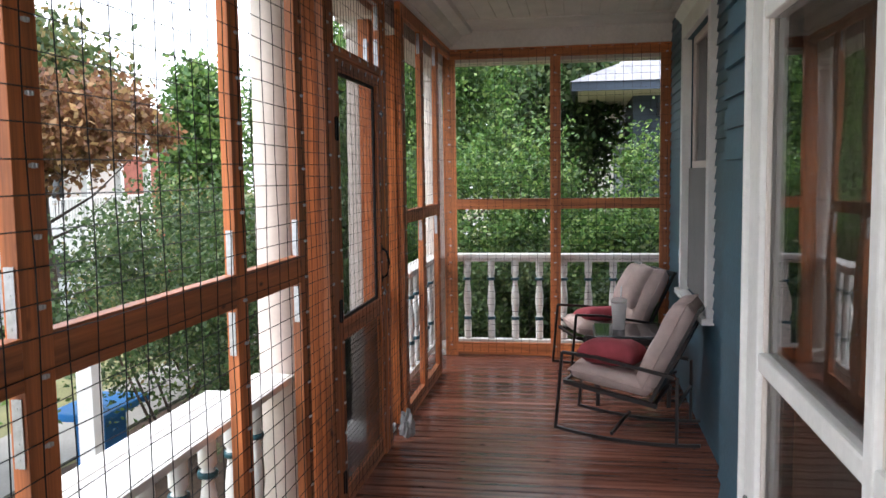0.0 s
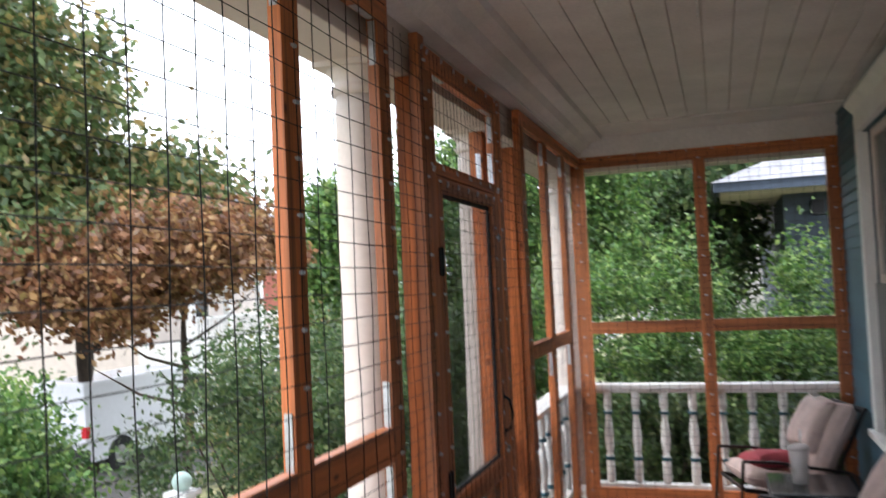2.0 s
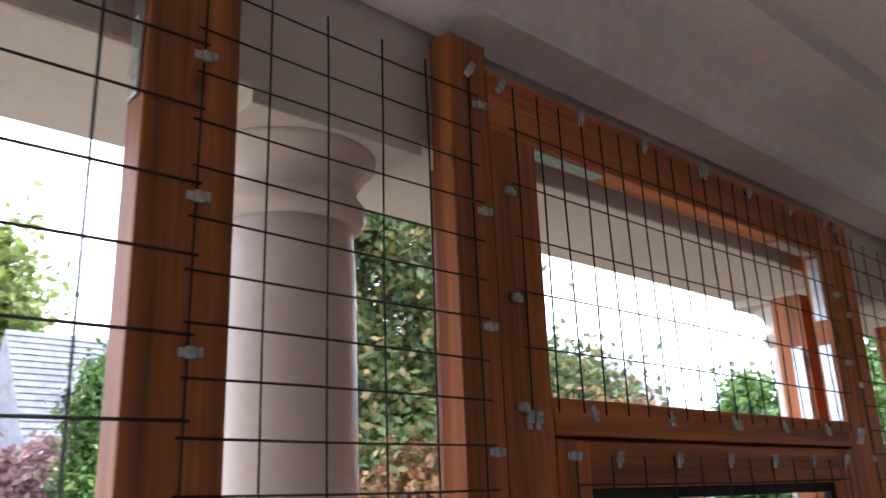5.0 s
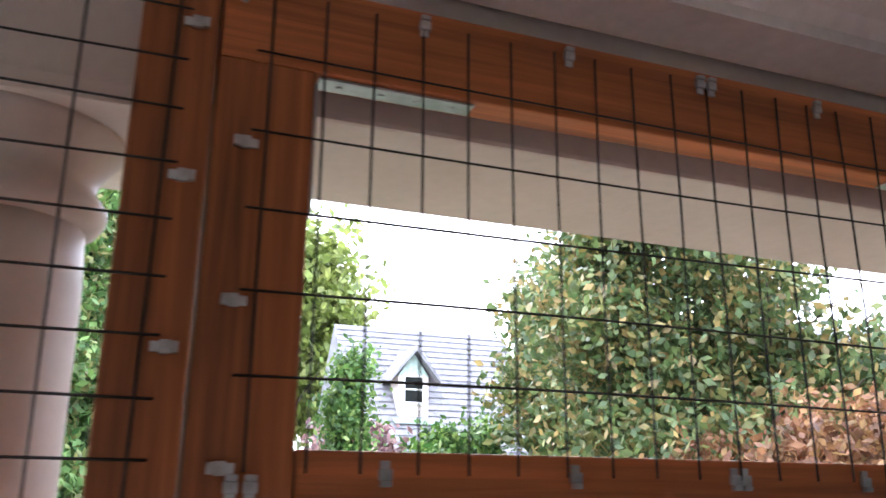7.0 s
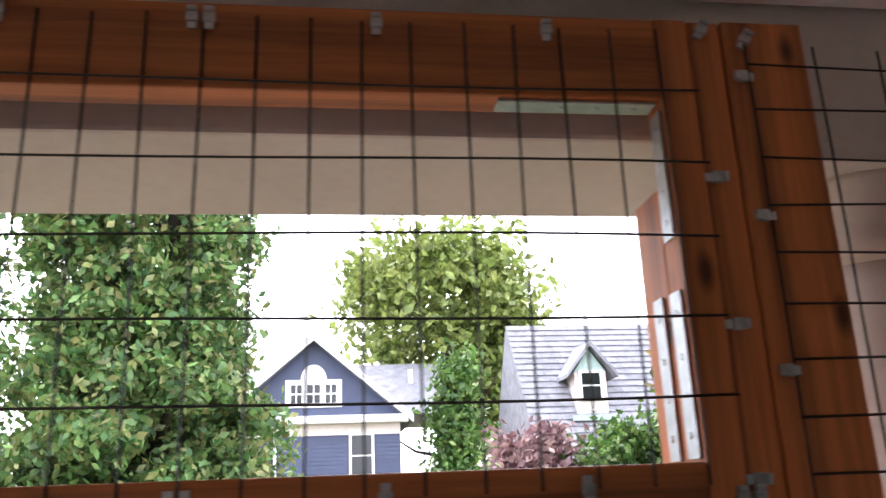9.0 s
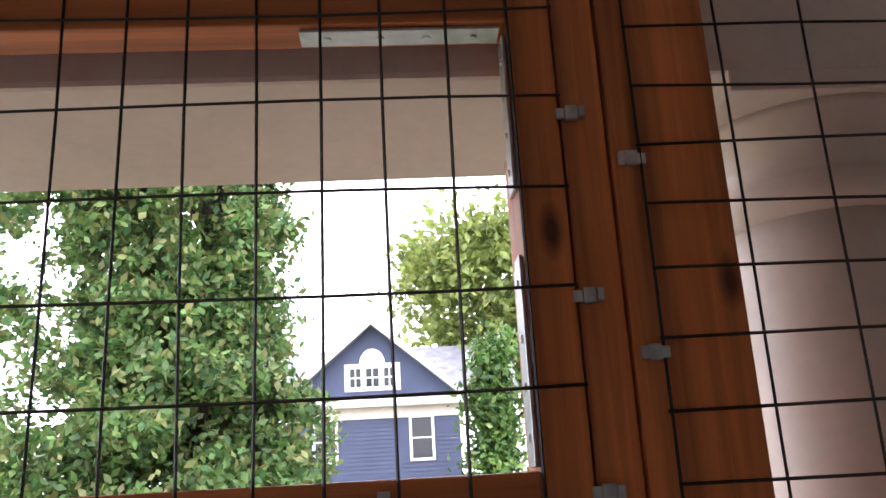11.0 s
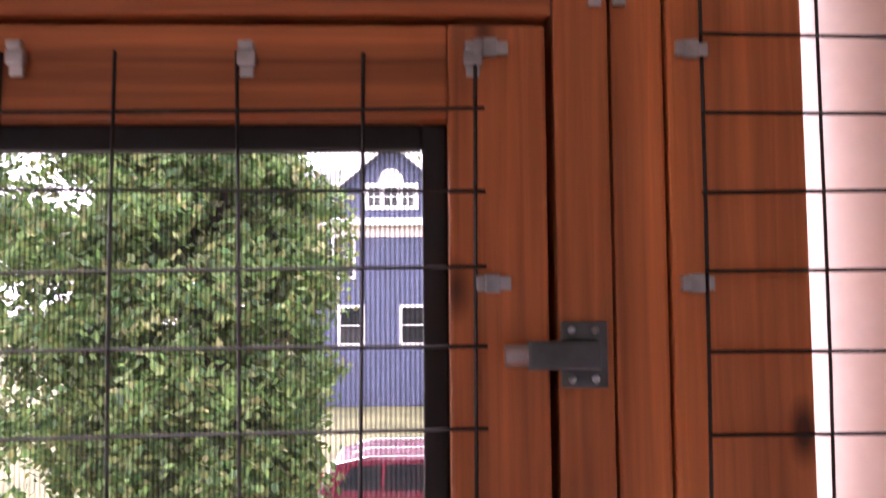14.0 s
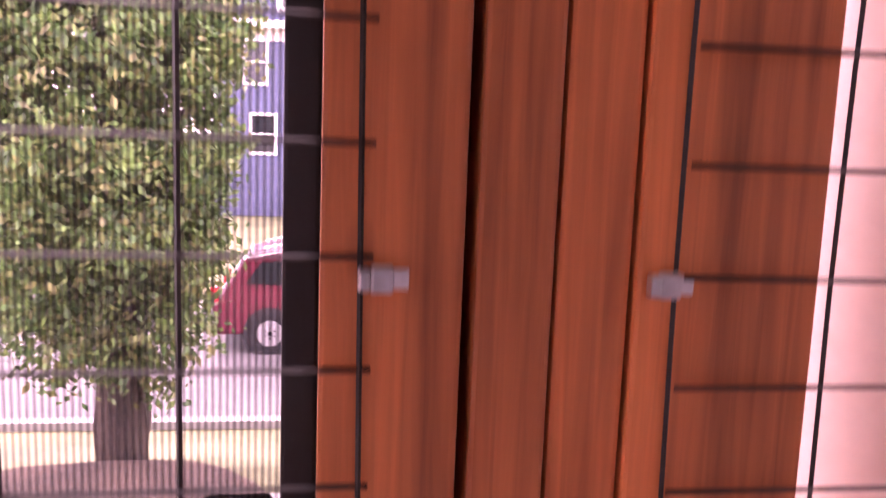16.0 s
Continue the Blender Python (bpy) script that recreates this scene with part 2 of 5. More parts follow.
GLASS = glass("window_glass")


def screen_cloth(name, share, color):
    """Fine insect screen, too fine to see its threads: part thread, part air."""
    m = bpy.data.materials.new(name)
    m.use_nodes = True
    n, l = m.node_tree.nodes, m.node_tree.links
    tr = n.new("ShaderNodeBsdfTransparent")
    df = n.new("ShaderNodeBsdfDiffuse")
    df.inputs[0].default_value = (*color, 1)
    mix = n.new("ShaderNodeMixShader")
    co = n.new("ShaderNodeTexCoord")
    wav = n.new("ShaderNodeTexWave")
    wav.bands_direction = "Y"
    wav.inputs["Scale"].default_value = 95
    l.new(co.outputs["Object"], wav.inputs["Vector"])
    mr = n.new("ShaderNodeMapRange")
    mr.inputs[3].default_value, mr.inputs[4].default_value = share * 0.55, share * 1.45
    l.new(wav.outputs[1], mr.inputs[0])
    l.new(mr.outputs[0], mix.inputs[0])
    l.new(tr.outputs[0], mix.inputs[1])
    l.new(df.outputs[0], mix.inputs[2])
    l.new(mix.outputs[0], n["Material Output"].inputs[0])
    return m


SCREEN = screen_cloth("insect_screen", 0.34, (0.10, 0.10, 0.11))
KICK = screen_cloth("kick_screen", 0.62, (0.05, 0.05, 0.055))


# ---- building helpers ----
def thing(name, label, category, at=(0, 0, 0), group="", kind=""):
    ob = new(name)
    ob.empty_display_size = 0.1
    ob.location = at
    return tagged(ob, label, category, group, kind)


def part(name, bm, mat, parent=None, label="", smooth=False):
    me = bpy.data.meshes.new(name)
    bm.normal_update()
    bm.to_mesh(me)
    bm.free()
    me.materials.append(mat)
    if smooth:
        me.shade_smooth()
    ob = new(name, me)
    if parent is not None:
        ob.parent = parent
    if label:
        ob["label"] = label
    return ob


def box(bm, x0, x1, y0, y1, z0, z1, bevel=0.0):
    m = Matrix.Translation(((x0 + x1) / 2, (y0 + y1) / 2, (z0 + z1) / 2)) @ Matrix.Diagonal((abs(x1 - x0), abs(y1 - y0), abs(z1 - z0), 1))
    r = bmesh.ops.create_cube(bm, size=1, matrix=m)
    if bevel:
        edges = {e for v in r["verts"] for e in v.link_edges}
        bmesh.ops.bevel(bm, geom=list(edges), offset=bevel, segments=2, affect="EDGES", profile=0.6)
    return bm


def boxpart(name, x0, x1, y0, y1, z0, z1, mat, parent=None, label="", bevel=0.0025):
    return part(name, box(bmesh.new(), x0, x1, y0, y1, z0, z1, bevel), mat, parent, label)


def lathe(profile, segs=28, at=(0, 0, 0)):
    """A turned solid: (radius, height) pairs round z."""
    bm = bmesh.new()
    rings = []
    for r, z in profile:
        rings.append([bm.verts.new((at[0] + r * math.cos(2 * math.pi * k / segs), at[1] + r * math.sin(2 * math.pi * k / segs), at[2] + z)) for k in range(segs)])
    for a, b in zip(rings, rings[1:]):
        for k in range(segs):
            bm.faces.new((a[k], a[(k + 1) % segs], b[(k + 1) % segs], b[k]))
    bm.faces.new(rings[0][::-1])
    bm.faces.new(rings[-1])
    return bm


def tube(bm, pts, r, segs=6, flat=1.0):
    """A bar along a line of points; flat squeezes it upright."""
    pts = [Vector(p) for p in pts]
    rings = []
    for i, p in enumerate(pts):
        d = (pts[min(i + 1, len(pts) - 1)] - pts[max(i - 1, 0)]).normalized()
        side = d.cross(Vector((0, 0, 1)))
        side = side.normalized() if side.length > 1e-3 else Vector((0, 1, 0))
        up = side.cross(d)
        rr = r[i] if isinstance(r, (list, tuple)) else r
        rings.append([bm.verts.new(p + side * (rr * math.cos(2 * math.pi * (k + 0.5) / segs)) + up * (flat * rr * math.sin(2 * math.pi * (k + 0.5) / segs))) for k in range(segs)])
    for a, b in zip(rings, rings[1:]):
        for k in range(segs):
            bm.faces.new((a[k], a[(k + 1) % segs], b[(k + 1) % segs], b[k]))
    bm.faces.new(rings[0][::-1])
    bm.faces.new(rings[-1])
    return bm


def prism(bm, poly, axis, lo, hi):
    """A flat outline pushed out along an axis."""
    def at(p, w):
        c = list(p)
        c.insert(axis, w)
        return bm.verts.new(c)
    a, b = [at(p, lo) for p in poly], [at(p, hi) for p in poly]
    n = len(poly)
    bm.faces.new(a[::-1])
    bm.faces.new(b)
    for k in range(n):
        bm.faces.new((a[k], a[(k + 1) % n], b[(k + 1) % n], b[k]))
    bmesh.ops.recalc_face_normals(bm, faces=bm.faces[:])
    return bm


def mesh_from(name, verts, faces, mat, parent=None, smooth=False):
    me = bpy.data.meshes.new(name)
    me.from_pydata(verts, [], faces)
    me.materials.append(mat)
    if smooth:
        me.shade_smooth()
    ob = new(name, me)
    if parent is not None:
        ob.parent = parent
    return ob


def wire_mesh(parent, plane, lo, hi, z0, z1, du, dz, off=0.004, phase=0.5, r=0.0015, first=0.4):
    """Welded wire netting on the wall x = off (plane 'x') or y = off (plane 'y'), a little wavy."""
    rnd = random.Random(int(lo * 1000) + int(z0 * 77))
    verts, faces = [], []

    def run(pts):
        base = len(verts)
        for i, p in enumerate(pts):
            for k in range(3):
                a = 2 * math.pi * k / 3
                vertical = abs(pts[-1][2] - pts[0][2]) > abs(pts[-1][1] - pts[0][1]) + abs(pts[-1][0] - pts[0][0])
                w = r * math.cos(a), r * math.sin(a)
                if plane == "x":
                    verts.append((p[0] + w[0], p[1] + (w[1] if vertical else 0), p[2] + (0 if vertical else w[1])))
                else:
                    verts.append((p[0] + (w[1] if vertical else 0), p[1] + w[0], p[2] + (0 if vertical else w[1])))
        for i in range(len(pts) - 1):
            for k in range(3):
                a, b = base + 3 * i + k, base + 3 * i + (k + 1) % 3
                faces.append((a, b, b + 3, a + 3))

    def at(u, z, n=0.0):
        return (off + n, u, z) if plane == "x" else (u, off + n, z)
    us = np.arange(lo + du * phase * 0.5, hi, du)
    zs = np.arange(z0 + dz * first, z1, dz)
    for u in us:
        j, w = rnd.uniform(-0.02, 0.02) * du, rnd.uniform(0, 6)
        run([at(u + j + 0.03 * du * math.sin(w + z * 5), z, 0.0025 * math.sin(z * 9 + w)) for z in np.linspace(z0, z1, max(3, int((z1 - z0) / dz / 2) + 2))])
    for z in zs:
        j, w = rnd.uniform(-0.02, 0.02) * dz, rnd.uniform(0, 6)
        run([at(u, z + j + 0.03 * dz * math.sin(w + u * 6), 0.003 + 0.0025 * math.sin(u * 9 + w)) for u in np.linspace(lo, hi, max(3, int((hi - lo) / du / 2) + 2))])
    return mesh_from("wire_mesh", verts, faces, WIRE, parent)


def cloud(n, center, radii, clumps, spread, size, seed, flat=0.0, hollow=0.55, droop=0.0):
    """Leaf blades in clumps spread through an uneven ellipsoid: vertices and faces."""
    g = np.random.default_rng(seed)
    d = g.normal(size=(clumps, 3))
    d /= np.linalg.norm(d, axis=1)[:, None]
    rad = (hollow + (1 - hollow) * g.random(clumps) ** 0.6) * (0.8 + 0.35 * g.random(clumps))
    cc = d * rad[:, None] * np.array(radii) + np.array(center)
    which = g.integers(0, clumps, n)
    p = cc[which] + g.normal(size=(n, 3)) * spread * (0.6 + 0.8 * g.random((clumps, 1))[which])
    return blades(p, size, g, flat, droop)


def blades(p, size, g, flat=0.0, droop=0.0):
    n = len(p)
    a = g.normal(size=(n, 3))
    a[:, 2] = a[:, 2] * (1 - flat) - droop
    a /= np.linalg.norm(a, axis=1)[:, None]
    b = np.cross(a, g.normal(size=(n, 3)))
    b /= np.linalg.norm(b, axis=1)[:, None] + 1e-9
    s = size * (0.6 + 0.8 * g.random(n))[:, None]
    v = np.stack([p - a * s, p + b * s * 0.55, p + a * s, p - b * s * 0.55], 1).reshape(-1, 3)
    f = np.arange(n * 4).reshape(-1, 4)
    return v.tolist(), f.tolist()


def trunk_mesh(bm, base, top, r0, r1, rnd, limbs=0, reach=1.5):
    base, top = Vector(base), Vector(top)
    pts = [base.lerp(top, k / 6) + Vector((rnd.uniform(-1, 1), rnd.uniform(-1, 1), 0)) * 0.05 * r0 * 8 * (0 < k < 6) for k in range(7)]
    tube(bm, pts, [r0 * 1.35] + [r0 + (r1 - r0) * k / 6 for k in range(1, 7)], 9)
    for i in range(limbs):
        k = 0.35 + 0.6 * (i + rnd.random()) / max(1, limbs)
        s = base.lerp(top, k)
        a = rnd.uniform(0, 6.28)
        e = s + Vector((math.cos(a), math.sin(a), rnd.uniform(0.3, 0.9))) * reach * (1.2 - 0.5 * k)
        mid = s.lerp(e, 0.5) + Vector((0, 0, -0.08 * reach))
        rr = (r0 + (r1 - r0) * k) * 0.5
        tube(bm, [s, mid, e], [rr, rr * 0.6, rr * 0.2], 6)
    return bm


def tree(name, label, base, height, r0, crowns, mat, size, seed, limbs=8, reach=1.5, n=9000, top=0.8, **kw):
    """A tapered trunk with limbs and a crown of many blades; crowns: (offset, radii, clumps, share)."""
    t = thing(name, label, "tree", base)
    rnd = random.Random(seed)
    part("trunk", trunk_mesh(bmesh.new(), (0, 0, -1.2), (0, 0, height * top), r0, r0 * 0.25, rnd, limbs, reach), BARK, t, smooth=True)
    V, F = [], []
    for i, (c, radii, clumps, share) in enumerate(crowns):
        v, f = cloud(int(n * share), c, radii, clumps, kw.get("spread", 0.3), size, seed + i, kw.get("flat", 0.0), kw.get("hollow", 0.45), kw.get("droop", 0.0))
        o = len(V)
        V += v
        F += [[q + o for q in ff] for ff in f]
    mesh_from("crown", V, F, mat, t)
    return t

# ---- ground, street ----
GZ = -1.2
bm = bmesh.new()
GS = -2.05
xs = [-180, -60, -20, -9.6, -9.0, -8.4, -7.8, -7.2, -6.6, -6.0, -4, 0, 6, 20, 60, 180]


def fall(x):
    u = min(1, max(0, (-6.0 - x) / 3.6))
    return GZ + (GS - GZ) * u * u * (3 - 2 * u)


rows_ = [[bm.verts.new((x, y, fall(x))) for x in xs] for y in (-180, -60, -20, 0, 10, 20, 60, 180)]
for ra, rb in zip(rows_, rows_[1:]):
    for k in range(len(xs) - 1):
        bm.faces.new((ra[k], ra[k + 1], rb[k + 1], rb[k]))
tagged(part("ground", bm, LAWN), "green and yellowing lawn round the house", "lawn", kind="structure")
tagged(boxpart("road", -17.0, -9.8, -170, 170, GS - 0.2, GS + 0.012, ROAD, bevel=0), "pale worn asphalt street", "road", kind="structure")
tagged(boxpart("pavement", -5.2, -4.0, -170, 170, GZ - 0.2, GZ + 0.03, WALK, bevel=0), "pale concrete pavement beside the street", "pavement", kind="structure")
tagged(boxpart("kerb", -9.8, -9.62, -170, 170, GS - 0.2, GS + 0.1, WALK, bevel=0.01), "concrete kerb along the street", "kerb", kind="structure")
tagged(boxpart("kerb_far", -17.2, -17.0, -170, 170, GS - 0.2, GS + 0.1, WALK, bevel=0.01), "concrete kerb along the street", "kerb", kind="structure")
tagged(boxpart("garden_path", -5.9, -1.9, 2.9, 4.0, GZ - 0.2, GZ + 0.02, WALK, bevel=0), "pale concrete garden path to the steps", "path", kind="structure")

# ---- porch floor, ceiling, beam ----
YE, YN, XH = 6.62, -3.2, 1.965
# slab under the boards, coloured dark to paint the shade in their gaps
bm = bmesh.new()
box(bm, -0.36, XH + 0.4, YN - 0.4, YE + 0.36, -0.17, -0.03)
tagged(part("floor", bm, SOIL_AND_GAP_SHADE), "dark brown stained porch deck of narrow boards", "floor", kind="structure")
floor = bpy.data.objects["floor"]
board_meshes = []
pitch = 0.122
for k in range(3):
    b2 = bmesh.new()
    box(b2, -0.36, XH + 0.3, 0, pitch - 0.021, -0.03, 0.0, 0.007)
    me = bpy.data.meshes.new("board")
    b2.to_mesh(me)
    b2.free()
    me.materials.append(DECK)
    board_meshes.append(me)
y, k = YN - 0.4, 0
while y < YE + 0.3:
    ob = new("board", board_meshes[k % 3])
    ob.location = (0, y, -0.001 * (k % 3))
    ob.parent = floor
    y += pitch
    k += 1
tagged(boxpart("porch_skirt", -0.36, -0.33, YN, YE + 0.36, GZ, -0.17, WHITE, bevel=0.004), "white painted board skirt under the porch", "skirt", kind="structure")

CZ = 2.98
bm = bmesh.new()
box(bm, -0.5, XH + 0.4, YN - 0.4, YE + 0.5, CZ + 0.02, CZ + 0.16)
x = 0.2
while x < XH + 0.1:
    box(bm, x, min(x + 0.136, XH + 0.12), YN - 0.2, YE + 0.02, CZ, CZ + 0.03, 0.003)
    x += 0.14
tagged(part("ceiling", bm, CEIL), "painted beadboard ceiling running along the porch", "ceiling", kind="structure")
tagged(boxpart("ceiling_border", 0.216, XH - 0.022, 6.09, YE - 0.032, CZ - 0.012, CZ + 0.01, CEIL, bevel=0.003), "plain painted border board at the end of the ceiling", "trim", kind="structure")
bm = bmesh.new()
prism(bm, [(-0.06, 2.832), (0.03, 2.832), (0.03, 2.85), (0.05, 2.865), (0.09, 2.885), (0.115, 2.93), (0.20, 2.945), (0.215, CZ + 0.01), (-0.06, CZ + 0.01)], 1, YN, YE + 0.02)
tagged(part("crown_trim", bm, CEIL), "stepped grey-white crown moulding along the front beam", "trim", kind="structure")
tagged(boxpart("frieze_board", 0.0, XH, YE - 0.03, YE + 0.06, 2.815, CZ + 0.01, CEIL), "painted frieze board over the end screen", "trim", kind="structure")
tagged(boxpart("front_beam", -0.33, -0.07, YN, YE + 0.33, 2.66, CZ + 0.1, WARM_WHITE, bevel=0.006), "cream painted beam over the porch columns", "beam", kind="structure")
tagged(boxpart("end_beam", -0.33, XH + 0.3, YE + 0.08, YE + 0.33, 2.70, CZ + 0.1, WARM_WHITE, bevel=0.006), "cream painted beam over the end of the porch", "beam", kind="structure")
bm = bmesh.new()
prism(bm, [(-0.75, 2.98), (-0.33, 2.98), (-0.33, 3.4), (XH + 0.4, 3.8), (XH + 0.4, 4.0), (-0.8, 3.2)], 1, YN - 0.3, YE + 0.9)
tagged(part("porch_roof", bm, SHINGLE), "shallow grey porch roof with cream eaves", "roof", kind="structure")

# ---- house wall with lapped siding ----
CORNER, XN = 1.33, 1.54
WIN = (4.20, 5.55, 0.80, 2.68)


def siding(x, y0, y1, holes, name, label):
    """A wall facing the porch with lapped boards, open where the holes (y0, y1, z0, z1) are."""
    w = bmesh.new()
    cuts = sorted([(h[0], h[1], h[2], h[3]) for h in holes])
    y = y0
    for h in cuts:
        box(w, x + 0.01, x + 0.16, y, h[0], -0.2, CZ + 0.05)
        box(w, x + 0.01, x + 0.16, h[0], h[1], -0.2, h[2])
        box(w, x + 0.01, x + 0.16, h[0], h[1], h[3], CZ + 0.05)
        y = h[1]
    box(w, x + 0.01, x + 0.16, y, y1, -0.2, CZ + 0.05)
    wall = tagged(part(name, w, BLUE), label, "wall", kind="structure")
    z, lap = 0.0, 0.078
    while z < CZ:
        spans = [(y0, y1)]
        for h in cuts:
            if h[2] < z + lap * 0.5 < h[3]:
                spans = [s for a, b in spans for s in ((a, min(b, h[0])), (max(a, h[1]), b)) if s[1] - s[0] > 0.01]
        for a, b in spans:
            bb = bmesh.new()
            top = min(z + lap + 0.02, CZ + 0.02)
            prism(bb, [(x - 0.020, z), (x - 0.004, top), (x + 0.012, top), (x + 0.012, z)], 1, a, b)
            part("siding_board", bb, BLUE, wall)
        z += lap
    return wall


siding(XH, CORNER, YE + 0.3, [WIN, (1.98, 3.24, 0.02, 2.62)], "wall_house", "blue painted lap siding house wall")
siding(XN, 1.004, CORNER, [], "wall_bay", "blue painted lap siding of the projecting bay")
tagged(boxpart("wall_bay_end", XN, XH + 0.2, CORNER - 0.1, CORNER - 0.004, -0.2, CZ, BLUE, bevel=0), "blue painted end wall of the bay", "wall", kind="structure")
tagged(boxpart("wall_bay_rear", XN, XN + 0.14, YN, -0.52, -0.2, CZ, BLUE, bevel=0), "blue painted house wall beside the doorway", "wall", kind="structure")
tagged(boxpart("wall_over_door", XN, XN + 0.14, -0.52, 1.004, 2.55, CZ, BLUE, bevel=0), "blue painted wall over the doorway", "wall", kind="structure")
# unseen room shell, coloured dark for the gloom behind the glass
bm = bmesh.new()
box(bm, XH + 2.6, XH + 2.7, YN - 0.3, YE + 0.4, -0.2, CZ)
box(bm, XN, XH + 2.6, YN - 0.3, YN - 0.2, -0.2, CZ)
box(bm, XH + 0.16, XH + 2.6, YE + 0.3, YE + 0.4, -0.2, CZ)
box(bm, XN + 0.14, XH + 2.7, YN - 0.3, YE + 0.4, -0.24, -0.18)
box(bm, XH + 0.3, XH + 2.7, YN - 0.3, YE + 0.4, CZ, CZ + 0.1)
tagged(part("room_shell", bm, ROOM_GLOOM), "unseen rooms behind the house windows, their dimness put into the colour", "room", kind="structure")


def casing(name, x, y0, y1, z0, z1, label, w=0.11, sill=True, head=True):
    c = tagged(new(name), label, "window", kind="structure")
    for n_, a in (("side_casing", (y0 - w, y0)), ("side_casing", (y1, y1 + w))):
        boxpart(n_, x - 0.045, x + 0.02, a[0], a[1], z0 - 0.02, z1, WHITE, c, bevel=0.004)
    if head:
        boxpart("head_casing", x - 0.045, x + 0.02, y0 - w, y1 + w, z1, z1 + 0.13, WHITE, c, bevel=0.004)
        b = bmesh.new()
        prism(b, [(x - 0.045, z1 + 0.13), (x - 0.06, z1 + 0.15), (x - 0.065, z1 + 0.155), (x - 0.09, z1 + 0.18), (x - 0.09, z1 + 0.20), (x + 0.02, z1 + 0.20), (x + 0.02, z1 + 0.13)], 1, y0 - w - 0.035, y1 + w + 0.035)
        part("head_crown", b, WHITE, c)
    if sill:
        boxpart("window_sill", x - 0.075, x + 0.02, y0 - w - 0.02, y1 + w + 0.02, z0 - 0.06, z0 - 0.02, WHITE, c, bevel=0.006)
    return c


w1 = casing("window_1", XH - 0.01, WIN[0] + 0.08, WIN[1] - 0.08, WIN[2] + 0.02, WIN[3] - 0.02, "white-cased double-hung window with a half screen", 0.10)
ya, yb, za, zb = WIN[0] + 0.08, WIN[1] - 0.08, WIN[2] + 0.02, WIN[3] - 0.02
zm = 1.71
for nm, z0_, z1_, xo in (("upper_sash", zm, zb, 0.0), ("lower_sash", za, zm + 0.03, 0.045)):
    b = bmesh.new()
    for a in ((ya, ya + 0.05, z0_, z1_), (yb - 0.05, yb, z0_, z1_), (ya + 0.05, yb - 0.05, z0_, z0_ + 0.05), (ya + 0.05, yb - 0.05, z1_ - 0.05, z1_)):
        box(b, XH + 0.02 + xo, XH + 0.055 + xo, a[0], a[1], a[2], a[3], 0.003)
    part(nm, b, WARM_WHITE, w1)
    p = boxpart("pane", XH + 0.035 + xo, XH + 0.039 + xo, ya + 0.05, yb - 0.05, z0_ + 0.05, z1_ - 0.05, GLASS, w1, bevel=0)
boxpart("half_screen", XH - 0.004, XH + 0.004, ya + 0.01, yb - 0.01, za, zm, SHADE, w1, "grey insect screen over the lower sash", bevel=0)
# added sheet behind the sashes, its dark colour standing for the unlit room
boxpart("gloom_backing", XH + 0.16, XH + 0.165, ya - 0.1, yb + 0.1, za, zb, ROOM_GLOOM, w1, bevel=0)
d2 = casing("door_1", XH - 0.01, 2.0, 3.22, 0.02, 2.56, "white-cased house doorway with a panelled door", 0.11, sill=False)
boxpart("door_leaf", XH + 0.05, XH + 0.09, 2.0, 3.22, 0.02, 2.56, WARM_WHITE, d2)
for a in ((0.2, 1.1), (1.25, 2.45)):
    for b_ in ((2.12, 2.55), (2.67, 3.1)):
        boxpart("panel", XH + 0.035, XH + 0.052, b_[0], b_[1], a[0], a[1], WARM_WHITE, d2, bevel=0.008)

# ---- glazed door in the bay beside the camera ----
dc = tagged(new("door_2"), "white-painted casing round the glazed door", "door casing", kind="structure")
boxpart("side_casing", XN - 0.03, XN + 0.06, 0.986, 1.002, 0.0, 2.55, WHITE, dc, bevel=0.004)
boxpart("side_casing", XN - 0.03, XN + 0.06, -0.52, -0.40, 0.0, 2.55, WHITE, dc, bevel=0.004)
boxpart("head_casing", XN - 0.028, XN + 0.06, -0.398, 0.984, 2.525, 2.55, WHITE, dc, bevel=0.004)
fd = thing("french_door", "white-painted glazed door with worn edges and reflecting panes", "door", (XN - 0.018, 0.983, 0.015))
T = 0.05
H = 2.505
LEAF = 1.375
for nm, a in (("stile", (-0.105, 0.0)), ("stile", (-LEAF, -LEAF + 0.12)), ("glazing_bar", (-0.815, -0.775))):
    boxpart(nm, 0, T, a[0], a[1], 0, H, WHITE, fd, bevel=0.006)
RZ = ((0, 0.24), (0.51, 0.548), (1.245, 1.285), (1.985, 2.025), (H - 0.11, H))
BAYS = ((-0.775, -0.105), (-LEAF + 0.12, -0.815))
for nm, (a, b_) in zip(("bottom_rail", "glazing_bar", "glazing_bar", "glazing_bar", "top_rail"), RZ):
    for s in BAYS:
        boxpart(nm, 0.002, T - 0.001, s[0], s[1], a, b_, WHITE, fd, bevel=0.006)
for (a, a2), (b_, b2) in zip(RZ, RZ[1:]):
    for s in BAYS:
        boxpart("pane", 0.022, 0.026, s[0], s[1], a2, b_, GLASS, fd, bevel=0)
        boxpart("glazing_bead", 0.012, 0.022, s[1] - 0.012, s[1] - 0.0005, a2 + 0.0005, b_ - 0.0005, WARM_WHITE, fd, bevel=0.002)
bm = bmesh.new()
for k in range(160):
    yy = -LEAF + 0.1 + (LEAF - 0.2) * k / 160
    xx = 0.095 + 0.018 * math.sin(k * 0.62) + 0.008 * math.sin(k * 1.7)
    for z in (0.2, H - 0.1):
        bm.verts.new((xx, yy, z))
bm.verts.ensure_lookup_table()
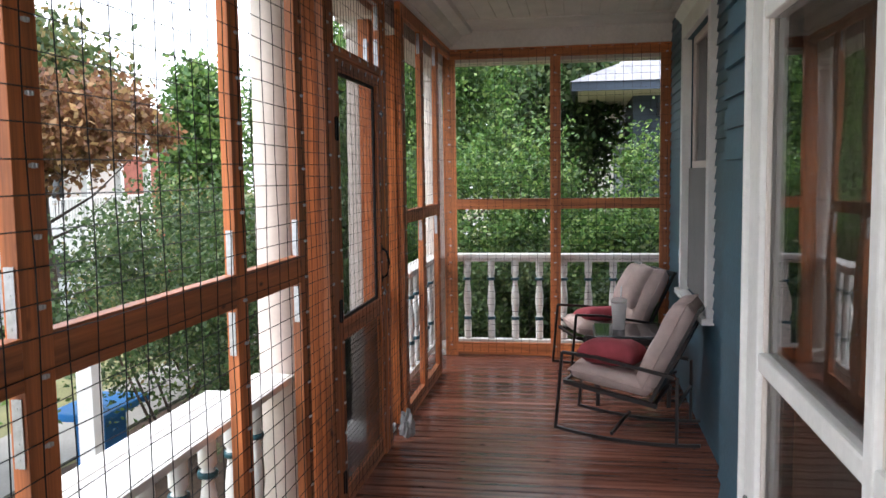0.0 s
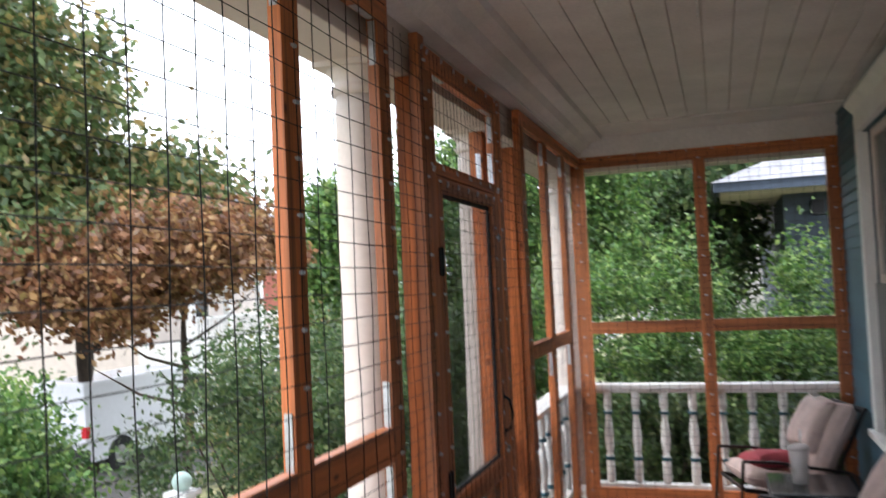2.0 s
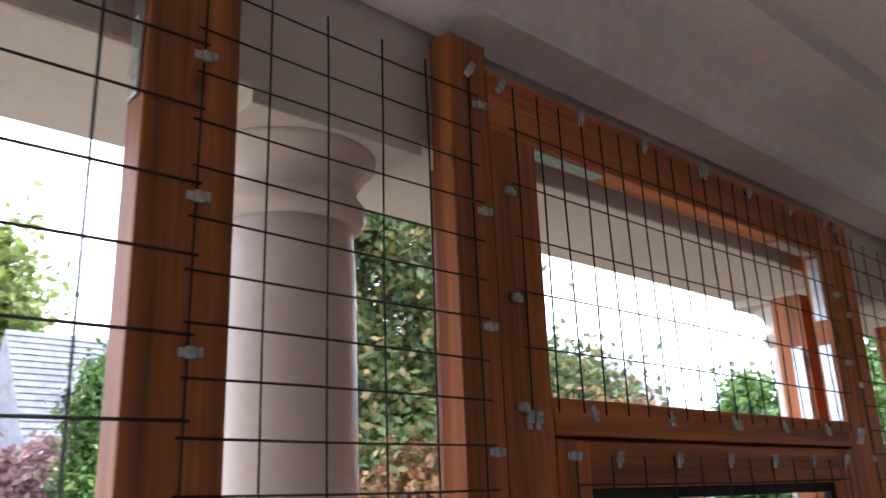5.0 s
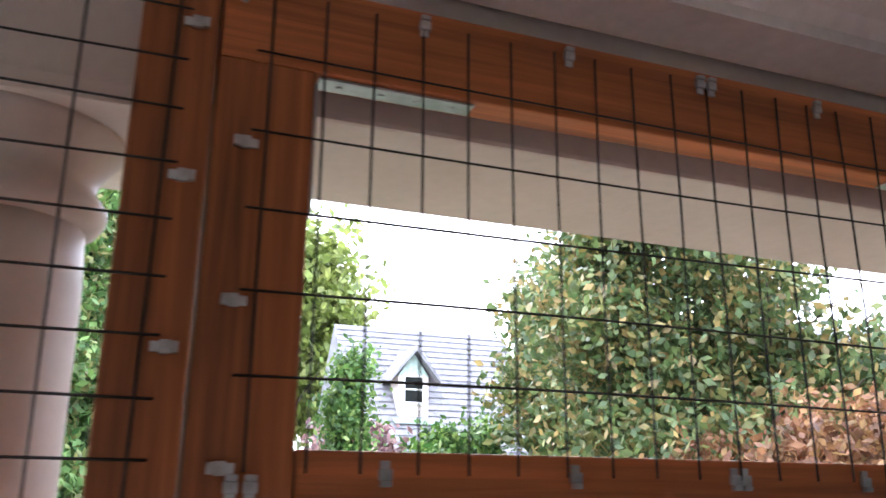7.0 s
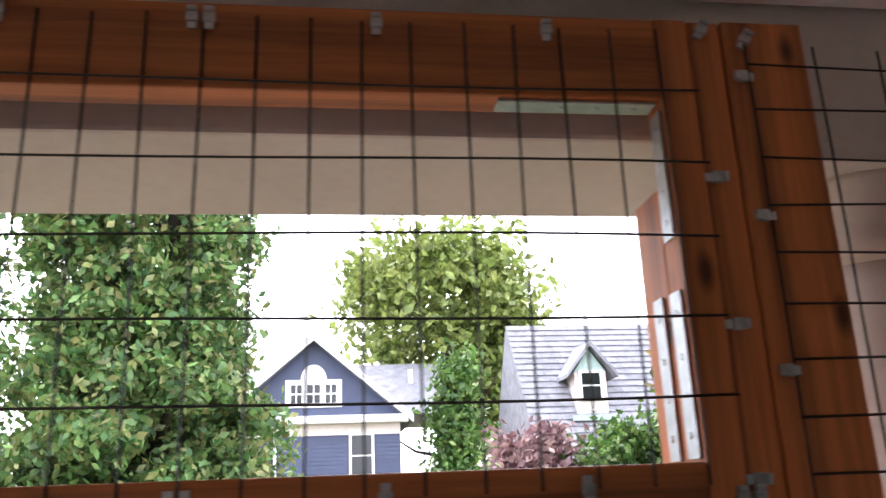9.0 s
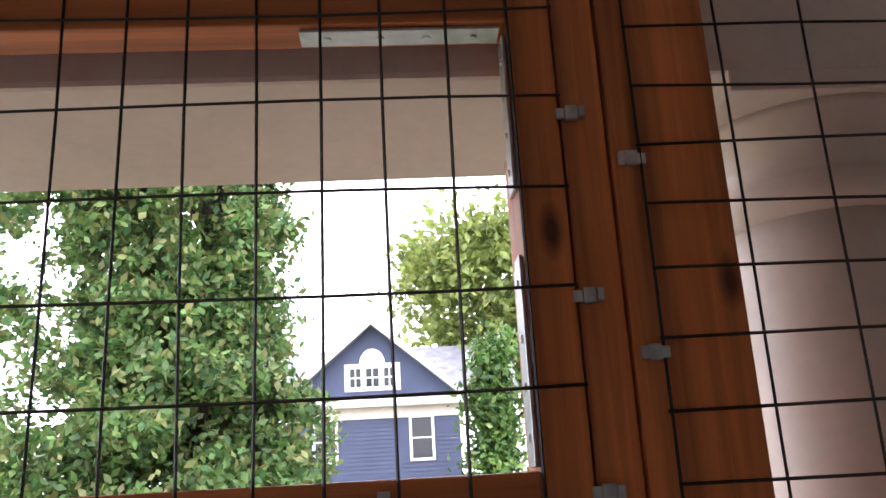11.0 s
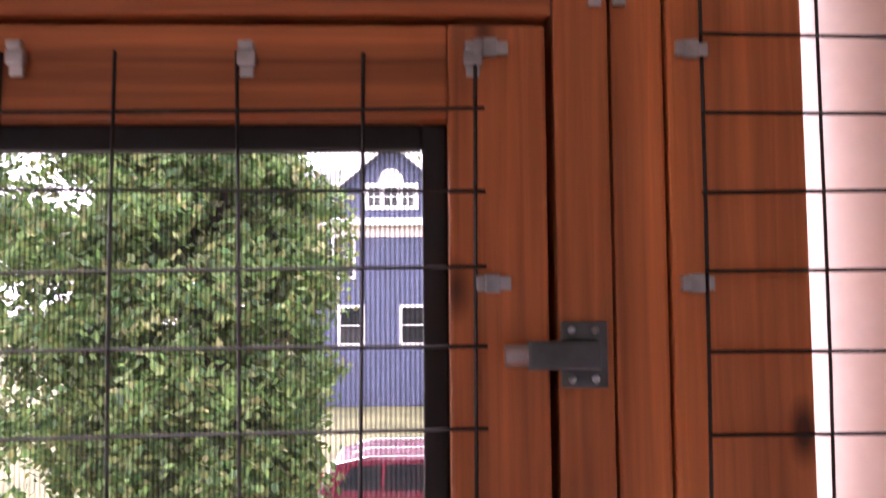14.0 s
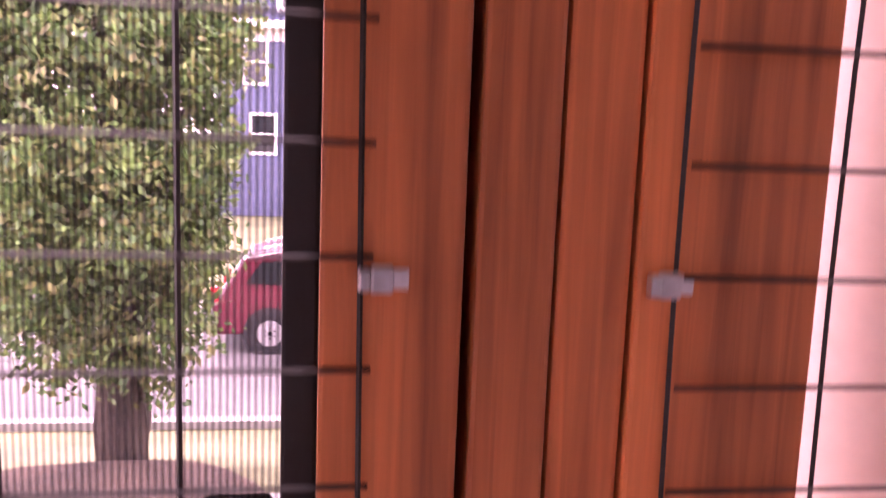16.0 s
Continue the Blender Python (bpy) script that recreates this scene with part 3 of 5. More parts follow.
for k in range(159):
    bm.faces.new([bm.verts[i] for i in (2 * k, 2 * k + 1, 2 * k + 3, 2 * k + 2)])
bmesh.ops.solidify(bm, geom=bm.faces[:], thickness=0.002)
tagged(part("curtain", bm, CURTAIN, None, smooth=True), "sheer brown curtain hanging behind the door glass", "curtain")
cur = bpy.data.objects["curtain"]
cur.matrix_world = fd.matrix_basis
cur.location = fd.location
boxpart("latch_bolt", -0.008, 0.0, -0.05, -0.03, 0.86, 0.94, BRASS_DARK, fd, "small worn metal latch")
mat_ob = tagged(boxpart("door_mat", 0.9, 1.4, -0.4, 0.35, 0.0, 0.014, MATT, bevel=0.004), "dark ribbed door mat on the deck", "door mat")

# ---- screen panels ----
clip_bm = bmesh.new()
box(clip_bm, 0.0, 0.006, -0.005, 0.005, -0.006, 0.006, 0.0015)
box(clip_bm, 0.001, 0.008, 0.005, 0.0105, -0.005, 0.005, 0.0015)
box(clip_bm, 0.0, 0.003, -0.012, -0.005, -0.0045, 0.0045, 0.001)
CLIP = bpy.data.meshes.new("clip")
clip_bm.to_mesh(CLIP)
clip_bm.free()
CLIP.materials.append(STEEL)
plate_bm = bmesh.new()
box(plate_bm, -0.012, 0.012, -0.0015, 0.0015, 0.0, 0.15, 0.0006)
for zz in (0.02, 0.055, 0.09, 0.13):
    m4 = Matrix.Translation((0, -0.002, zz)) @ Matrix.Rotation(radians(90), 4, "X")
    bmesh.ops.create_cone(plate_bm, segments=8, radius1=0.004, radius2=0.003, depth=0.002, cap_ends=True, matrix=m4)
PLATE = bpy.data.meshes.new("bracket_plate")
plate_bm.to_mesh(PLATE)
plate_bm.free()
PLATE.materials.append(STEEL)


def clip(parent, p, turn=(0, 0, 0)):
    ob = new("clip", CLIP)
    ob.parent = parent
    ob.location = p
    ob.rotation_euler = [radians(a) for a in turn]
    return ob


def plate(parent, p, turn=(0, 0, 0), s=1.0):
    ob = new("bracket_plate", PLATE)
    ob.parent = parent
    ob.location, ob.scale = p, (1, 1, s)
    ob.rotation_euler = [radians(a) for a in turn]
    return ob


TOPB, TOPT = 2.675, 2.768
AB, AT = 2.735, 2.83


def post(parent, y0, y1, z0=0.0, z1=TOPT, x0=-0.04, x1=0.0):
    return boxpart("post", x0, x1, y0, y1, z0, z1, CEDAR_Z, parent)


def rail(parent, y0, y1, z0, z1, x0=-0.04, x1=0.0, name="rail"):
    return boxpart(name, x0, x1, y0, y1, z0, z1, CEDAR_Y, parent)


# panels before the door
pa = thing("porch_screen", "cedar screen panel frame with black wire netting", "screen", group="porch screens")
PA = [(-0.66, -0.55), (0.585, 0.69), (1.69, 1.785), (2.35, 2.45)]
for a, b_ in PA:
    post(pa, a, b_, 0, AB)
rail(pa, PA[0][0], PA[-1][1], AB, AT, name="top_rail")
for (a, b_), (c, d) in zip(PA, PA[1:]):
    rail(pa, b_, c, 1.245, 1.36, name="mid_rail")
    rail(pa, b_, c, 0.0, 0.10, name="bottom_rail")
    plate(pa, (-0.02, c - 0.0025, 1.36), (0, 0, 0))
    plate(pa, (-0.02, c - 0.0025, 1.08), (0, 0, 0))
    plate(pa, (-0.02, c - 0.0025, AB - 0.16), (0, 0, 0))
    plate(pa, (-0.02, c - 0.004, AB - 0.0025), (90, 0, 0))
wire_mesh(pa, "x", PA[0][0] + 0.03, PA[-1][1] - 0.04, 0.03, AT - 0.02, 0.112, 0.076, r=0.0019)
for a, b_ in PA[1:]:
    for z in np.arange(0.2, 2.7, 0.152):
        clip(pa, (0.001, (a + b_) / 2 + 0.01, z), (0, 0, 0))
for y in np.arange(0.0, 2.4, 0.2):
    clip(pa, (0.001, y, AT - 0.022), (90, 0, 0))

# netting across the two column gaps
for lo, hi, nm in ((2.40, 2.801, "near"), (3.937, 4.49, "far")):
    g = thing("screen_infill", "black wire netting across the gap at a porch column", "screen", group="porch screens")
    wire_mesh(g, "x", lo, hi, 0.03, TOPT - 0.03, 0.0762, 0.0512, off=0.003, phase=0.05 if nm == "far" else 0.2)
    for z in np.arange(0.257, 2.70, 0.1524):
        clip(g, (0.001, 2.806 if nm == "near" else 3.932, z + 0.006), (0, 0, 0) if nm == "near" else (180, 0, 0))

# door frame, transom
df = thing("door_frame", "cedar door frame with a netted transom over the screen door", "door frame")
post(df, 2.757, 2.826, 0, 2.80)
post(df, 2.829, 2.920, 0, TOPB, -0.04, -0.001)
post(df, 3.843, 3.879, 0, TOPT)
post(df, 3.881, 3.916, 0, TOPT, -0.04, -0.003)
post(df, 3.918, 4.008, 0, TOPT)
rail(df, 2.829, 3.843, TOPB, TOPT - 0.001, -0.04, -0.0005, name="top_rail")
rail(df, 2.922, 3.842, 2.268, 2.317, -0.04, -0.0005, name="transom_rail")
for y0_, y1_, zt in ((2.83, 2.905, 2.655), (3.852, 3.94, 2.60)):
    boxpart("outer_jamb", -0.13, -0.062, y0_, y1_, 0, zt, CEDAR_Z, df)
wire_mesh(df, "x", 2.862, 3.88, 2.297, 2.752, 0.0508, 0.0762, off=0.003, phase=0.6, first=1.03)
for y in (3.03, 3.20, 3.376, 3.392, 3.553, 3.726):
    clip(df, (0.001, y, 2.748), (90, 0, 0))
for y in (3.0, 3.19, 3.377, 3.39, 3.554, 3.73):
    clip(df, (0.001, y, 2.297), (-90, 0, 0))
for z in (2.30, 2.441, 2.589):
    clip(df, (0.001, 2.858, z), (180, 0, 0))
    clip(df, (0.001, 3.888, z), (0, 0, 0))
clip(df, (0.001, 2.868, 2.285), (90, 0, 0)), clip(df, (0.001, 2.884, 2.285), (90, 0, 0))
clip(df, (0.001, 3.870, 2.285), (90, 0, 0)), clip(df, (0.001, 3.886, 2.285), (90, 0, 0))
clip(df, (0.001, 3.893, 2.755), (60, 0, 0)), clip(df, (0.001, 3.94, 2.745), (60, 0, 0)), clip(df, (0.001, 2.79, 2.75), (60, 0, 0)), clip(df, (0.001, 2.85, 2.745), (60, 0, 0))
plate(df, (-0.018, 3.8405, 2.53), (0, 0, 0), 0.9)
plate(df, (-0.018, 3.8385, TOPB - 0.0025), (90, 0, 0), 1.1)
plate(df, (-0.018, 2.9225, 2.53), (0, 0, 0), 0.9)
plate(df, (-0.018, 3.09, TOPB - 0.0025), (90, 0, 0), 1.1)
plate(df, (-0.020, 3.8405, 2.32), (0, 0, 0), 1.05)
plate(df, (-0.085, 3.8495, 2.32), (0, 0, 0), 1.1)

for y0_, y1_ in ((2.895, 2.955), (3.812, 3.862)):
    boxpart("door_stop", -0.06, -0.042, y0_, y1_, 0, 2.28, CEDAR_Z, df)
boxpart("door_stop", -0.06, -0.042, 2.956, 3.811, 2.238, 2.29, CEDAR_Y, df)

# the screen door
sd = thing("screen_door", "closed cedar screen door with black netting and black hinges", "door")
DY0, DY1, DT = 2.926, 3.838, 2.262
SI = 0.064
boxpart("stile", -0.04, -0.002, DY0, DY0 + SI, 0.015, DT, CEDAR_Z, sd)
boxpart("stile", -0.04, -0.002, DY1 - SI, DY1, 0.015, DT, CEDAR_Z, sd)
for nm, z0_, z1_ in (("bottom_rail", 0.015, 0.12), ("mid_rail", 0.87, 0.965), ("top_rail", DT - 0.062, DT)):
    rail(sd, DY0 + SI, DY1 - SI, z0_, z1_, -0.04, -0.003, name=nm)
b = bmesh.new()
o0, o1, p0, p1 = DY0 + SI, DY1 - SI, 0.965, DT - 0.062
for a in ((o0, o0 + 0.017, p0, p1), (o1 - 0.017, o1, p0, p1), (o0 + 0.017, o1 - 0.017, p0, p0 + 0.017), (o0 + 0.017, o1 - 0.017, p1 - 0.017, p1)):
    box(b, -0.036, -0.020, a[0], a[1], a[2], a[3], 0.002)
part("screen_spline", b, SPLINE, sd, "black screen frame")
boxpart("insect_screen", -0.029, -0.028, o0 + 0.01, o1 - 0.01, p0 + 0.01, p1 - 0.01, SCREEN, sd, "fine dark insect screen", bevel=0)
boxpart("kick_screen", -0.029, -0.028, o0, o1, 0.12, 0.87, KICK, sd, "dense dark screen in the lower panel", bevel=0)
wire_mesh(sd, "x", DY0 + 0.028, 3.797, 0.05, 2.242, 0.0762, 0.0508, off=0.003, phase=0.0)
wire_mesh(sd, "x", o0, o1, 0.12, 0.88, 0.0254, 0.0254, off=-0.012, phase=0.3)
for z in np.arange(0.26, 2.25, 0.1524):
    clip(sd, (0.0, 3.801, z + 0.004), (180, 0, 0))
    clip(sd, (0.0, DY0 + 0.026, z), (0, 0, 0))
for y in (3.05, 3.2, 3.35, 3.5, 3.645, 3.79):
    clip(sd, (0.0, y, 2.238), (90, 0, 0))
for z in (0.17, 1.03, 1.915):
    hg = part("hinge", box(bmesh.new(), -0.001, 0.006, 2.90, 2.955, z - 0.055, z + 0.055, 0.003), BLACK, sd, "black strap hinge")
    part("hinge_pin", lathe([(0.006, -0.058), (0.006, 0.058)], 10, (0.006, 2.922, z)), BLACK, hg)
b = bmesh.new()
tube(b, [(0.0, 3.806, 1.08), (0.03, 3.806, 1.10), (0.045, 3.806, 1.17), (0.03, 3.806, 1.24), (0.0, 3.806, 1.26)], 0.007, 8)
box(b, 0, 0.004, 3.795, 3.817, 1.06, 1.10, 0.001)
box(b, 0, 0.004, 3.795, 3.817, 1.24, 1.28, 0.001)
part("pull_handle", b, BLACK, sd, "black pull handle", smooth=True)
for zc in (2.047, 0.99):
    lt = part("latch", box(box(bmesh.new(), 0.001, 0.012, 3.822, 3.868, zc - 0.009, zc + 0.009, 0.002), 0.0, 0.003, 3.844, 3.874, zc - 0.021, zc + 0.021, 0.001), BRASS_DARK, sd, "small grey steel barrel latch")
    b = bmesh.new()
    bmesh.ops.create_cone(b, segments=14, radius1=0.007, radius2=0.007, depth=0.014, cap_ends=True, matrix=Matrix.Translation((0.008, 3.815, zc)) @ Matrix.Rotation(radians(90), 4, "X"))
    part("latch_knob", b, STEEL, lt)
    b = bmesh.new()
    for yy, dz in ((3.851, 0.0155), (3.866, 0.0155), (3.851, -0.0155), (3.866, -0.0155)):
        bmesh.ops.create_icosphere(b, subdivisions=1, radius=0.003, matrix=Matrix.Translation((0.003, yy, zc + dz)))
    part("latch_screw", b, STEEL, lt)

# panels beyond the door
pb = thing("porch_screen", "cedar screen panel frame with black wire netting", "screen", group="porch screens")
PB = [(4.45, 4.56), (5.15, 5.27), (5.83, 5.945)]
for a, b_ in PB:
    post(pb, a, b_, 0, TOPB + 0.06)
rail(pb, PB[0][0], YE - 0.01, TOPB + 0.06, TOPT + 0.05, name="top_rail")
for (a, b_), (c, d) in zip(PB, PB[1:]):
    rail(pb, b_, c, 1.36, 1.45, name="mid_rail")
    rail(pb, b_, c, 0.0, 0.10, name="bottom_rail")
    plate(pb, (-0.02, c - 0.0025, TOPB - 0.1), (0, 0, 0))
    plate(pb, (-0.02, c - 0.0025, 1.20), (0, 0, 0))
boxpart("outer_jamb", -0.13, -0.042, 4.44, 4.52, 0, 2.60, CEDAR_Z, pb)
wire_mesh(pb, "x", 4.48, 6.60, 0.03, TOPT + 0.02, 0.0508 * 1.2, 0.0762 * 1.2)
for a, b_ in PB:
    for z in np.arange(0.2, 2.7, 0.16):
        clip(pb, (0.001, (a + b_) / 2, z))

# end wall of screens
pe = thing("porch_screen", "cedar end screen of four netted openings", "screen", group="porch screens")
EX = [(-0.075, 0.04), (0.90, 0.992), (1.863, 1.965)]
for a, b_ in EX:
    boxpart("post", a, b_, YE, YE + 0.04, 0, 2.726, CEDAR_Z, pe)
boxpart("top_rail", EX[0][0], EX[-1][1], YE, YE + 0.04, 2.726, 2.815, CEDAR_X, pe)
for (a, b_), (c, d) in zip(EX, EX[1:]):
    boxpart("mid_rail", b_, c, YE, YE + 0.04, 1.365, 1.46, CEDAR_X, pe)
    boxpart("bottom_rail", b_, c, YE, YE + 0.04, 0.012, 0.125, CEDAR_X, pe)
wire_mesh(pe, "y", EX[0][0], EX[-1][1], 0.03, 2.80, 0.0762, 0.0508 * 1.2, off=YE - 0.004)
for a, b_ in EX:
    for z in np.arange(0.1, 2.8, 0.155):
        clip(pe, ((a + b_) / 2, YE - 0.001, z), (0, 0, -90))
for x in np.arange(0.05, 1.9, 0.2):
    clip(pe, (x, YE - 0.001, 2.80), (0, -90, -90))

# ---- columns and balustrades outside the screens ----
def column(y, x=-0.2, group="porch columns"):
    c = thing("porch_column", "round cream-painted wooden porch column with a turned capital", "column", (x, y, 0), group)
    part("shaft", lathe([(0.105, 0.10), (0.105, 0.9), (0.092, 2.48), (0.088, 2.54)], 40), WARM_WHITE, c, smooth=True)
    part("capital", lathe([(0.088, 2.54), (0.100, 2.545), (0.107, 2.556), (0.107, 2.566), (0.098, 2.578), (0.092, 2.585), (0.095, 2.60), (0.108, 2.622), (0.118, 2.632), (0.12, 2.64)], 40), WARM_WHITE, c, smooth=True)
    boxpart("abacus", -0.13, 0.13, -0.13, 0.13, 2.64, 2.662, WARM_WHITE, c)
    part("base", lathe([(0.14, 0.04), (0.145, 0.06), (0.14, 0.085), (0.115, 0.10), (0.105, 0.115)], 40), WHITE, c, smooth=True)
    boxpart("plinth", -0.15, 0.15, -0.15, 0.15, 0.0, 0.04, WHITE, c)
    return c


for y in (0.02, 2.635, 4.185, YE + 0.16):
    column(y)
tagged(column(YE + 0.16, 2.3), "round cream-painted wooden porch column with a turned capital")

BAL = [(0.030, 0.13), (0.034, 0.15), (0.034, 0.30), (0.026, 0.315), (0.036, 0.33), (0.036, 0.345), (0.024, 0.36), (0.030, 0.40), (0.038, 0.47), (0.036, 0.55), (0.026, 0.64), (0.022, 0.68), (0.032, 0.695), (0.032, 0.71), (0.022, 0.725), (0.034, 0.745), (0.034, 0.87)]


def balustrade(axis, lo, hi, off, step, start, cap=0.15, label="white balustrade of turned balusters with dark teal bands"):
    r = thing("balustrade", label, "railing", group="porch balustrades")
    def bar(nm, a, b_, z0_, z1_, mat=WHITE):
        if axis == "y":
            return boxpart(nm, off - a, off + b_, lo, hi, z0_, z1_, mat, r, bevel=0.006)
        return boxpart(nm, lo, hi, off - a, off + b_, z0_, z1_, mat, r, bevel=0.006)
    bar("top_rail", cap / 2, cap / 2, 0.905, 0.94)
    bar("sub_rail", 0.03, 0.03, 0.865, 0.905)
    bar("bottom_rail", 0.045, 0.045, 0.075, 0.13)
    u = start
    first = None
    while u < hi - 0.05:
        p = (off, u, 0) if axis == "y" else (u, off, 0)
        if first is None:
            first = part("baluster", lathe(BAL, 14), WHITE, r, smooth=True)
            first.location = p
            bands = []
            for z0_, z1_ in ((0.315, 0.345), (0.69, 0.715)):
                bands.append(part("teal_band", lathe([(0.0375, z0_), (0.0385, z0_ + 0.01), (0.0385, z1_ - 0.01), (0.0375, z1_)], 14), TEAL, first, "dark teal painted ring", smooth=True))
        else:
            o = new("baluster", first.data)
            o.parent, o.location = r, p
            for bd in bands:
                q = new("teal_band", bd.data)
                q.parent = o
                q["label"] = "dark teal painted ring"
        u += step
    return r


balustrade("x", -0.08, 2.2, YE + 0.18, 0.226, 0.112)
balustrade("y", 4.33, YE + 0.04, -0.2, 0.226, 4.44)
nb = balustrade("y", 0.14, 2.54, -0.2, 0.226, 0.25, 0.19)
nb.scale = (1, 1, 0.86)
boxpart("outer_rail", -0.53, -0.44, 0.14, 2.54, 0.80, 0.84, WHITE, nb, bevel=0.006)
for k in range(7):
    boxpart("cross_slat", -0.44, -0.23, 0.3 + 0.35 * k, 0.37 + 0.35 * k, 0.80, 0.83, WHITE, nb)

# ---- steps and their rail ----
st = thing("porch_steps", "pale painted wooden steps down to the garden path", "steps")
for k in range(6):
    boxpart("tread", -0.62 - 0.28 * k, -0.335 - 0.28 * k, 2.85, 4.05, -0.19 * (k + 1) - 0.03, -0.19 * (k + 1), WALK, st, bevel=0.005)
    boxpart("riser", -0.36 - 0.28 * k, -0.34 - 0.28 * k, 2.85, 4.05, max(GZ, -0.19 * (k + 1) - 0.16), -0.19 * (k + 1) + 0.0, WHITE, st)
sr = thing("newel_post", "white newel post topped by a pale green ball", "post")
NX, NY = -2.2, 4.22
boxpart("shaft", NX - 0.06, NX + 0.06, NY - 0.06, NY + 0.06, GZ, 0.58, WHITE, sr, bevel=0.006)
boxpart("cap", NX - 0.085, NX + 0.085, NY - 0.085, NY + 0.085, 0.58, 0.615, WHITE, sr, bevel=0.008)
b = bmesh.new()
bmesh.ops.create_uvsphere(b, u_segments=20, v_segments=12, radius=0.062, matrix=Matrix.Translation((NX, NY, 0.67)))
part("ball_finial", b, VERDIGRIS, sr, "pale green ball finial", smooth=True)

# ---- furniture ----
def pillow_mesh(w, d, h, seed, pinch=0.35, segs=18):
    """A stuffed cushion with pinched corners, a seam and a few creases."""
    bm = bmesh.new()
    g = random.Random(seed)
    ph = [g.uniform(0, 6) for _ in range(6)]
    grid = {}
    for side in (1, -1):
        for i in range(segs + 1):
            for j in range(segs + 1):
                u, v = 2 * i / segs - 1, 2 * j / segs - 1
                edge = max(abs(u), abs(v)) >= 1
                if edge and side == -1:
                    grid[i, j, -1] = grid[i, j, 1]
                    continue
                k = 1 - 0.07 * (abs(u) ** 2 * (1 - abs(v)) + abs(v) ** 2 * (1 - abs(u)))
                puff = ((1 - u ** 4) * (1 - v ** 4)) ** pinch
                crease = 0.05 * math.sin(5 * u + ph[0] + 2 * math.sin(3 * v + ph[1])) * (1 - u * u) + 0.04 * math.sin(7 * v + ph[2] + 2 * u) * (1 - v * v)
                z = side * h / 2 * max(0.02, puff * (1 + crease))
                grid[i, j, side] = bm.verts.new((u * w / 2 * k, v * d / 2 * k, z))
    for side in (1, -1):
        for i in range(segs):
            for j in range(segs):
                q = [grid[i, j, side], grid[i + 1, j, side], grid[i + 1, j + 1, side], grid[i, j + 1, side]]
                bm.faces.new(q if side == 1 else q[::-1])
    return bm


def seam(bm, w, d, r=0.006):
    pts = []
    n = 40
    for k in range(n + 1):
        a = 2 * math.pi * k / n
        c, s = math.cos(a), math.sin(a)
        m = max(abs(c), abs(s))
        u, v = c / m, s / m
        kk = 1 - 0.07 * (abs(u) ** 2 * (1 - abs(v)) + abs(v) ** 2 * (1 - abs(u)))
        pts.append((u * w / 2 * kk, v * d / 2 * kk, 0))
    return tube(bm, pts, r, 5)


def rocking_chair():
    """Origin on the floor under the seat; the sitter faces -x."""
    c = thing("rocking_chair", "dark metal rocking chair with thick beige cushions", "chair", group="rocking chairs")
    for s in (-1, 1):
        y = 0.31 * s
        pts = [(-0.52 + 1.04 * k / 12, y, 0.012 + 0.16 * ((k / 12 - 0.55) ** 2)) for k in range(13)]
        part("rocker", tube(bmesh.new(), pts, 0.015, 4), CHAIR, c)
        part("front_leg", tube(bmesh.new(), [(-0.51, y, 0.06), (-0.46, y, 0.62)], 0.014, 4), CHAIR, c)
        part("rear_leg", tube(bmesh.new(), [(0.36, y, 0.03), (0.36, y, 0.50)], 0.014, 4), CHAIR, c)
        part("armrest", tube(bmesh.new(), [(-0.46, y, 0.62), (-0.2, y, 0.60), (0.34, y, 0.50)], 0.016, 4), CHAIR, c)
        part("back_post", tube(bmesh.new(), [(0.16, y * 0.88, 0.28), (0.50, y * 0.88, 0.98)], 0.016, 4), CHAIR, c)
        part("seat_rail", tube(bmesh.new(), [(-0.45, y * 0.92, 0.40), (0.22, y * 0.92, 0.28)], 0.022, 4), CHAIR, c)
    for nm, a in (("crossbar", (-0.45, 0.40)), ("crossbar", (0.2, 0.29)), ("crossbar", (0.50, 0.97)), ("crossbar", (-0.1, 0.05)), ("crossbar", (0.36, 0.3))):
        part(nm, tube(bmesh.new(), [(a[0], -0.29, a[1]), (a[0], 0.29, a[1])], 0.014, 4), CHAIR, c)
    for k in range(7):
        u = k / 6
        boxpart("back_slat", 0.18 + 0.3 * u, 0.19 + 0.3 * u, -0.27, 0.27, 0.32 + 0.62 * u, 0.35 + 0.62 * u, CHAIR, c, bevel=0)
    for nm, w, d, h, m, seed in (("seat_cushion", 0.62, 0.56, 0.15, pose(-0.12, 0, 0.435, 0, 10, 0), 3), ("back_cushion", 0.68, 0.56, 0.20, pose(0.26, 0, 0.70, 0, -64, 0), 5)):
        cu = part(nm, pillow_mesh(w, d, h, seed, 0.18), CUSHION, c, "beige canvas cushion with piped edges", smooth=True)
        cu.matrix_basis = m
        part("piping", seam(bmesh.new(), w, d), CUSHION, cu, smooth=True)
    return c


def throw_pillow(name, label, m, mat, w=0.46, d=0.34, h=0.15, seed=1):
    t = tagged(part(name, pillow_mesh(w, d, h, seed, 0.42), mat, None, smooth=True), label, "pillow")
    t.matrix_world = m
    return t


ch = rocking_chair()
SC = Matrix.Diagonal((0.88, 0.88, 0.88, 1))
CH1 = pose(1.51, 4.48, 0.0, 0, 0, -16) @ SC
CH2 = pose(1.44, 6.12, 0.0, 0, 0, 17) @ SC
ch.matrix_basis = CH1
c2 = copy_thing(ch, pose(1.44, 6.12, 0.0, 0, 0, 17))
throw_pillow("throw_pillow", "dusty red lumbar pillow lying on the chair seat", CH1 @ pose(-0.15, -0.03, 0.59, 0, 10, 90), RED_CLOTH, 0.54, 0.42, 0.19, 1)
